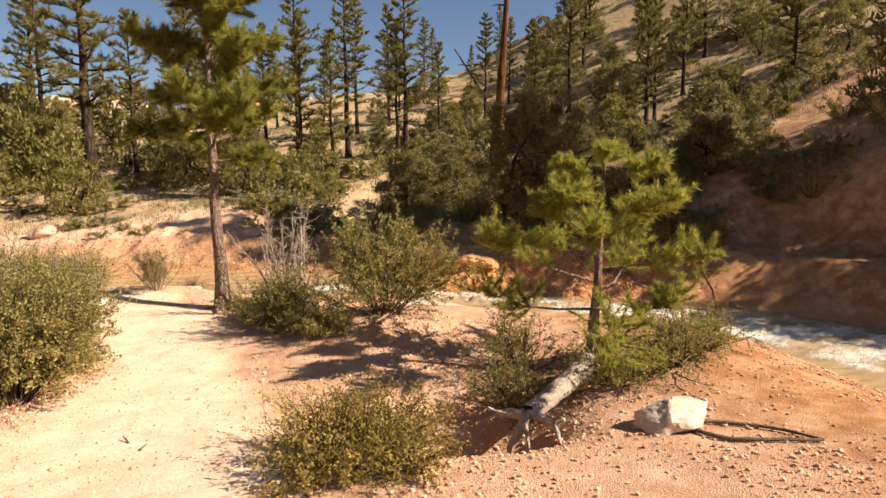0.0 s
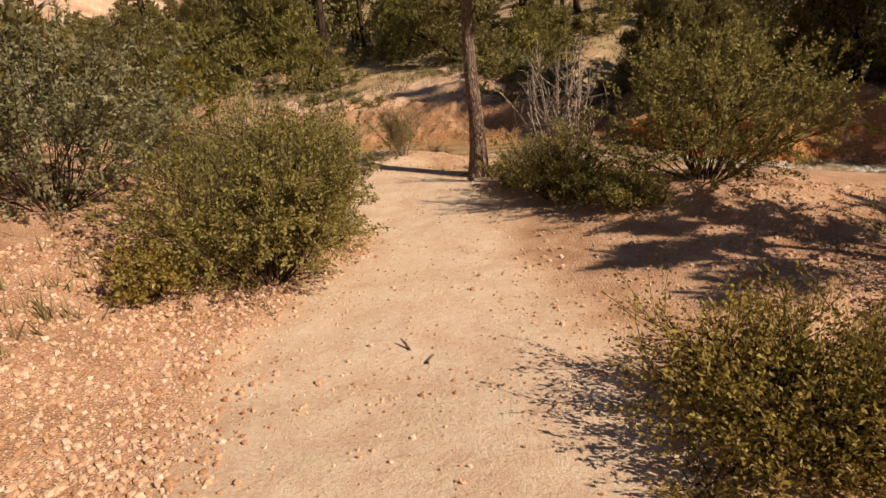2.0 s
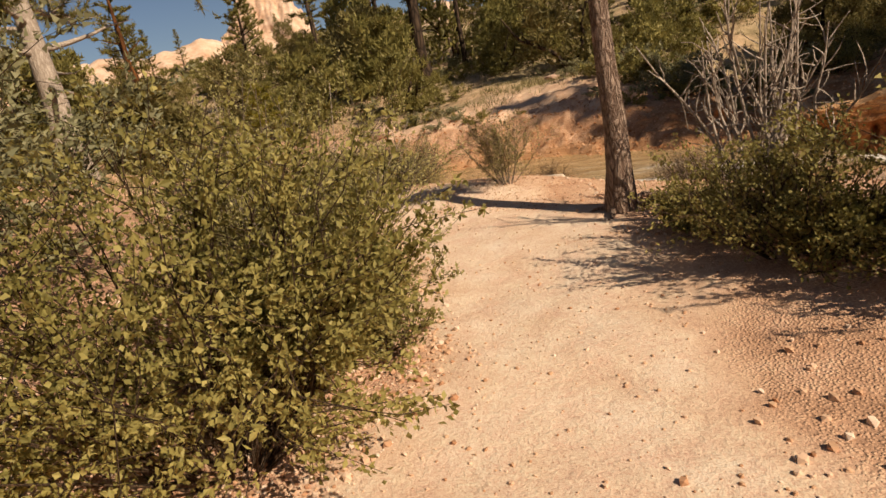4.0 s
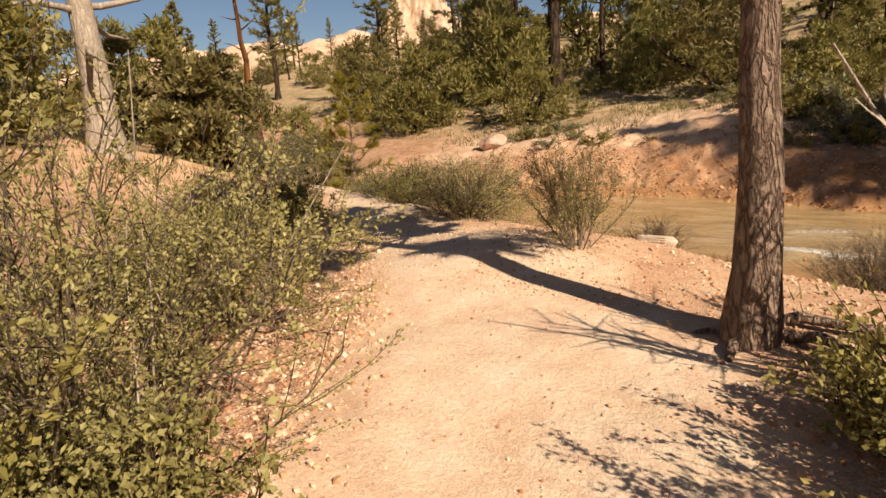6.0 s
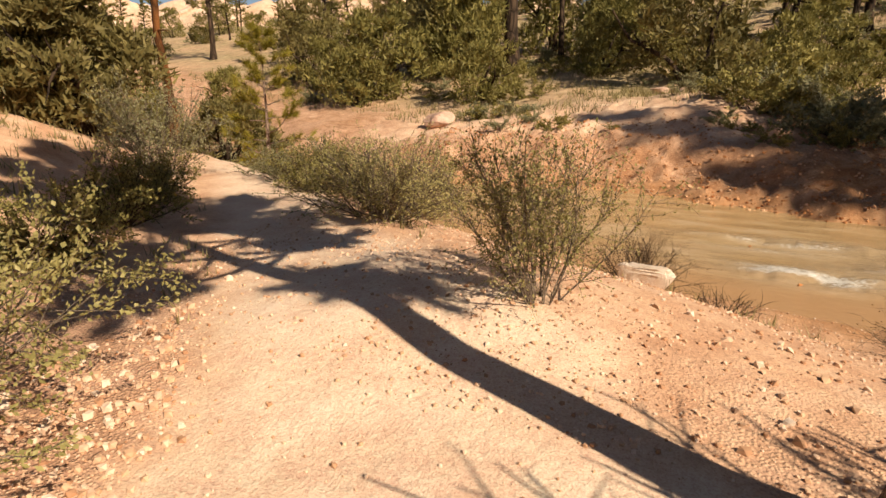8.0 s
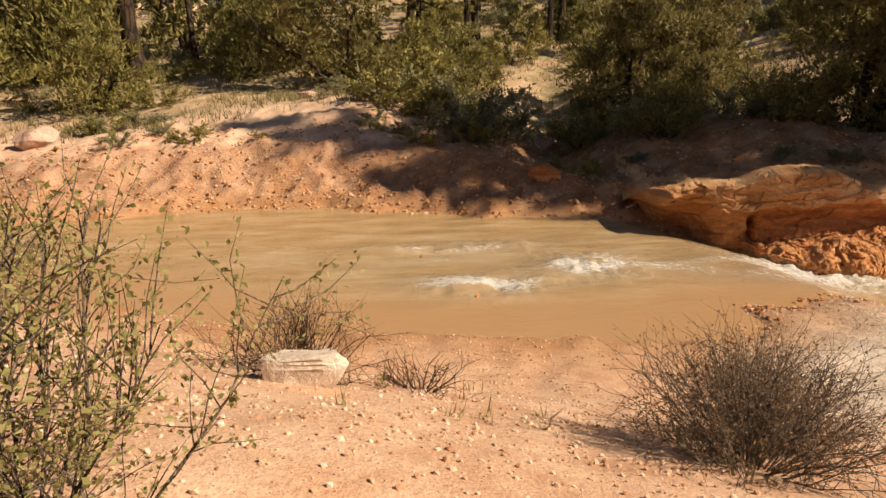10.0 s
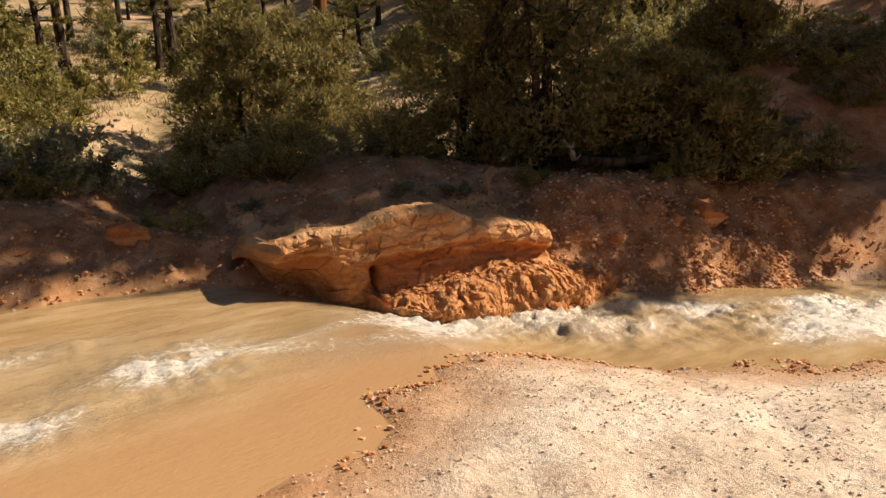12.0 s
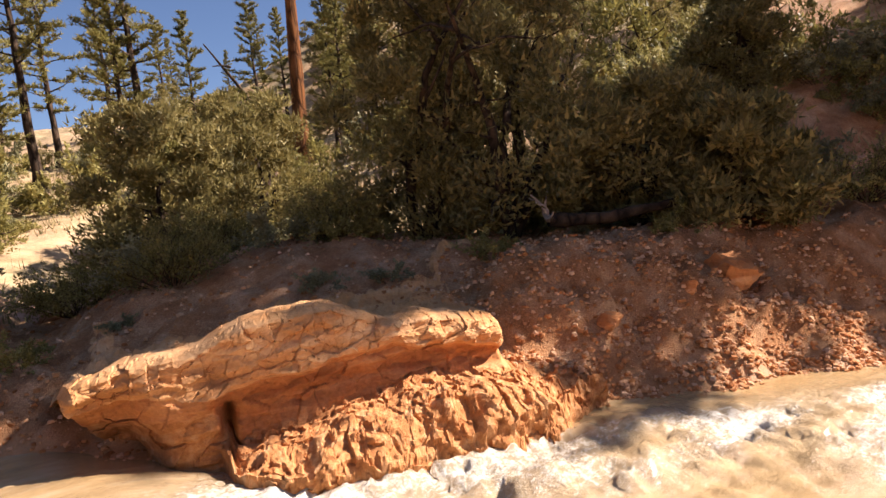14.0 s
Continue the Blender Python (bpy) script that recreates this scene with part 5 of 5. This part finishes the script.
for k, (x, y, turn, n) in enumerate(((-0.16, 14.1, 165, 0.4), (0.16, 14.15, -20, 0.8), (0.12, 14.35, 25, 0.9), (0.5, 14.3, -40, 0.55), (0.75, 14.35, 60, 0.6), (-0.05, 14.0, 255, 0.35))):
    ob = thing("tree_root", x, y, "gnarled bare root on the ground by the pine", "root", "roots by the pine")
    wood_piece("root", ob, 40 + k, (0, 0, 0.02), (math.cos(radians(turn)), math.sin(radians(turn)), 0.25), n, 0.035 if k else 0.016, 0.008, 0.2, -0.07, 7, BARK_PALE)
for k, (x, y, turn) in enumerate(((0.02, 8.95, 120), (0.16, 8.78, 105))):
    ob = thing("dead_stick", x, y, "short brown weathered stick half buried in the trail", "stick", "sticks on the trail")
    wood_piece("stick", ob, 80 + k, (-0.05, 0, 0.005), (math.cos(radians(turn)), math.sin(radians(turn)), 0.08), 0.12, 0.011, 0.006, 0.2, -0.05, 7, TWIG, 5)
snag = thing("dead_tree", 17.6, 60, "broken black dead snag leaning on the hill", "dead tree")
wood_piece("trunk", snag, 50, (0, 0, -0.3), (-0.45, 0, 1), 7.0, 0.2, 0.05, 0.06, 0.0, 7, BARK_DARK)
wood_piece("limb", snag, 51, (-1.9, 0, 4.2), (-0.9, 0, 0.2), 1.2, 0.08, 0.03, 0.1, 0.0, 6, BARK_DARK)
fallen = thing("fallen_log", 9.9, 23.5, "dark fallen trunk with pale broken roots under the junipers", "log", turn=-15)
_, p = wood_piece("bole", fallen, 60, (-0.4, 0.1, 0.3), (0.95, -0.2, -0.16), 1.9, 0.11, 0.06, 0.06, 0.0, 9, BARK_DARK)
for k in range(4):
    wood_piece("root", fallen, 62 + k, p[0], (-0.5 + 0.3 * k, 0.2 * k - 0.3, 0.6), 0.5, 0.04, 0.01, 0.25, 0.0, 6, DEAD)
tuft = thing("dry_shrub", -0.5, 17.15, "small dead twiggy clump on the bank edge", "dry shrub")
shrub(tuft, 70, 0.26, 0.16, stems=22, twigs=7, count=60, size=0.012, leafy=LEAF_DRY, wood=TWIG_DARK, thick=0.006)
shrub(thing("dry_shrub", -1.12, 17.15, "brown twiggy tuft behind the stone block", "dry shrub"), 71, 0.46, 0.36, stems=60, twigs=9, count=500, size=0.014, leafy=LEAF_DRY, thick=0.004)
shrub(thing("dry_shrub", 1.15, 16.75, "dry brown twiggy shrub leaning to the water", "dry shrub"), 72, 0.45, 0.5, stems=70, twigs=15, count=2000, size=0.014, leafy=LEAF_DRY, wood=TWIG, thick=0.004)
for k, (x, y, sx, sy, sz, mat, label) in enumerate((
        (-9.0, 29.8, 0.55, 0.4, 0.42, ROCK_PINK, "pink-grey boulder on the far flat"),
        (-3.2, 34.3, 0.4, 0.3, 0.2, ROCK_PINK, "flat pink rock on the far bank"),
        (-2.3, 34.2, 0.5, 0.35, 0.22, ROCK_PINK, "flat pink rock beside another on the bank"),
        (3.2, 29.4, 0.5, 0.35, 0.25, ROCK_PINK, "broken rock at the foot of the gully"),
        (4.2, 29.9, 0.35, 0.3, 0.22, ROCK_PALE, "pale rock in the gully"),
        (4.7, 30.8, 0.4, 0.3, 0.22, ROCK_PALE, "pale rock in the gully"),
        (0.25, 20.55, 0.09, 0.07, 0.09, ROCK_RUST, "small brown stone standing in the shallows"),
        (1.35, 20.75, 0.12, 0.07, 0.08, ROCK_PINK, "small pale stone standing in the shallows"),
        (-0.3, 22.2, 0.1, 0.06, 0.06, ROCK_RUST, "small dark stone in the stream"),
        (-3.1, 16.1, 0.06, 0.05, 0.04, ROCK_PALE, "small pale stone beside the trail"),
        (8.6, 21.9, 0.18, 0.14, 0.12, ROCK_RUST, "orange rock at the far waterline"),
        (9.7, 21.6, 0.14, 0.12, 0.1, ROCK_RUST, "orange rock at the far waterline"),
        (10.6, 21.6, 0.35, 0.3, 0.35, ROCK_RUST, "orange lump of rock on the far bank"),
        (2.2, 25.4, 0.3, 0.25, 0.2, ROCK_RUST, "orange rock at the far waterline"))):
    z_off = max(0.0, float(water_level(np.array([x]), np.array([y]))[0]) - ground_z(x, y)) if 20 < y < 23 and x < 2 else 0.0
    ob = stone("rock" if max(sx, sy) > 0.15 else "stone", x, y, (sx, sy, sz + z_off / 2), 200 + k, mat, label, turn=37 * k, up=0.3 + (0.3 if z_off else 0))

# pale bare stalks standing out of the light shrubs
for k, (x, y, n, h) in enumerate(((-1.95, 11.6, 9, 1.5), (-2.95, 13.1, 6, 0.95), (-2.4, 12.3, 6, 1.2))):
    ob = thing("dead_stalk", x, y, "tall pale bare stalk cluster among the shrubs", "dead shrub", "bare stalks by the trail")
    rs = np.random.default_rng(300 + k)
    for j in range(n):
        wood_piece("stalk", ob, 310 + 20 * k + j, rs.normal(0, 0.25, 3) * [1, 1, 0], (rs.normal(0, 0.35), rs.normal(0, 0.35), 1), h * rs.uniform(0.7, 1.1), 0.006, 0.002, 0.07, 0.0, 5, DEAD, 6)
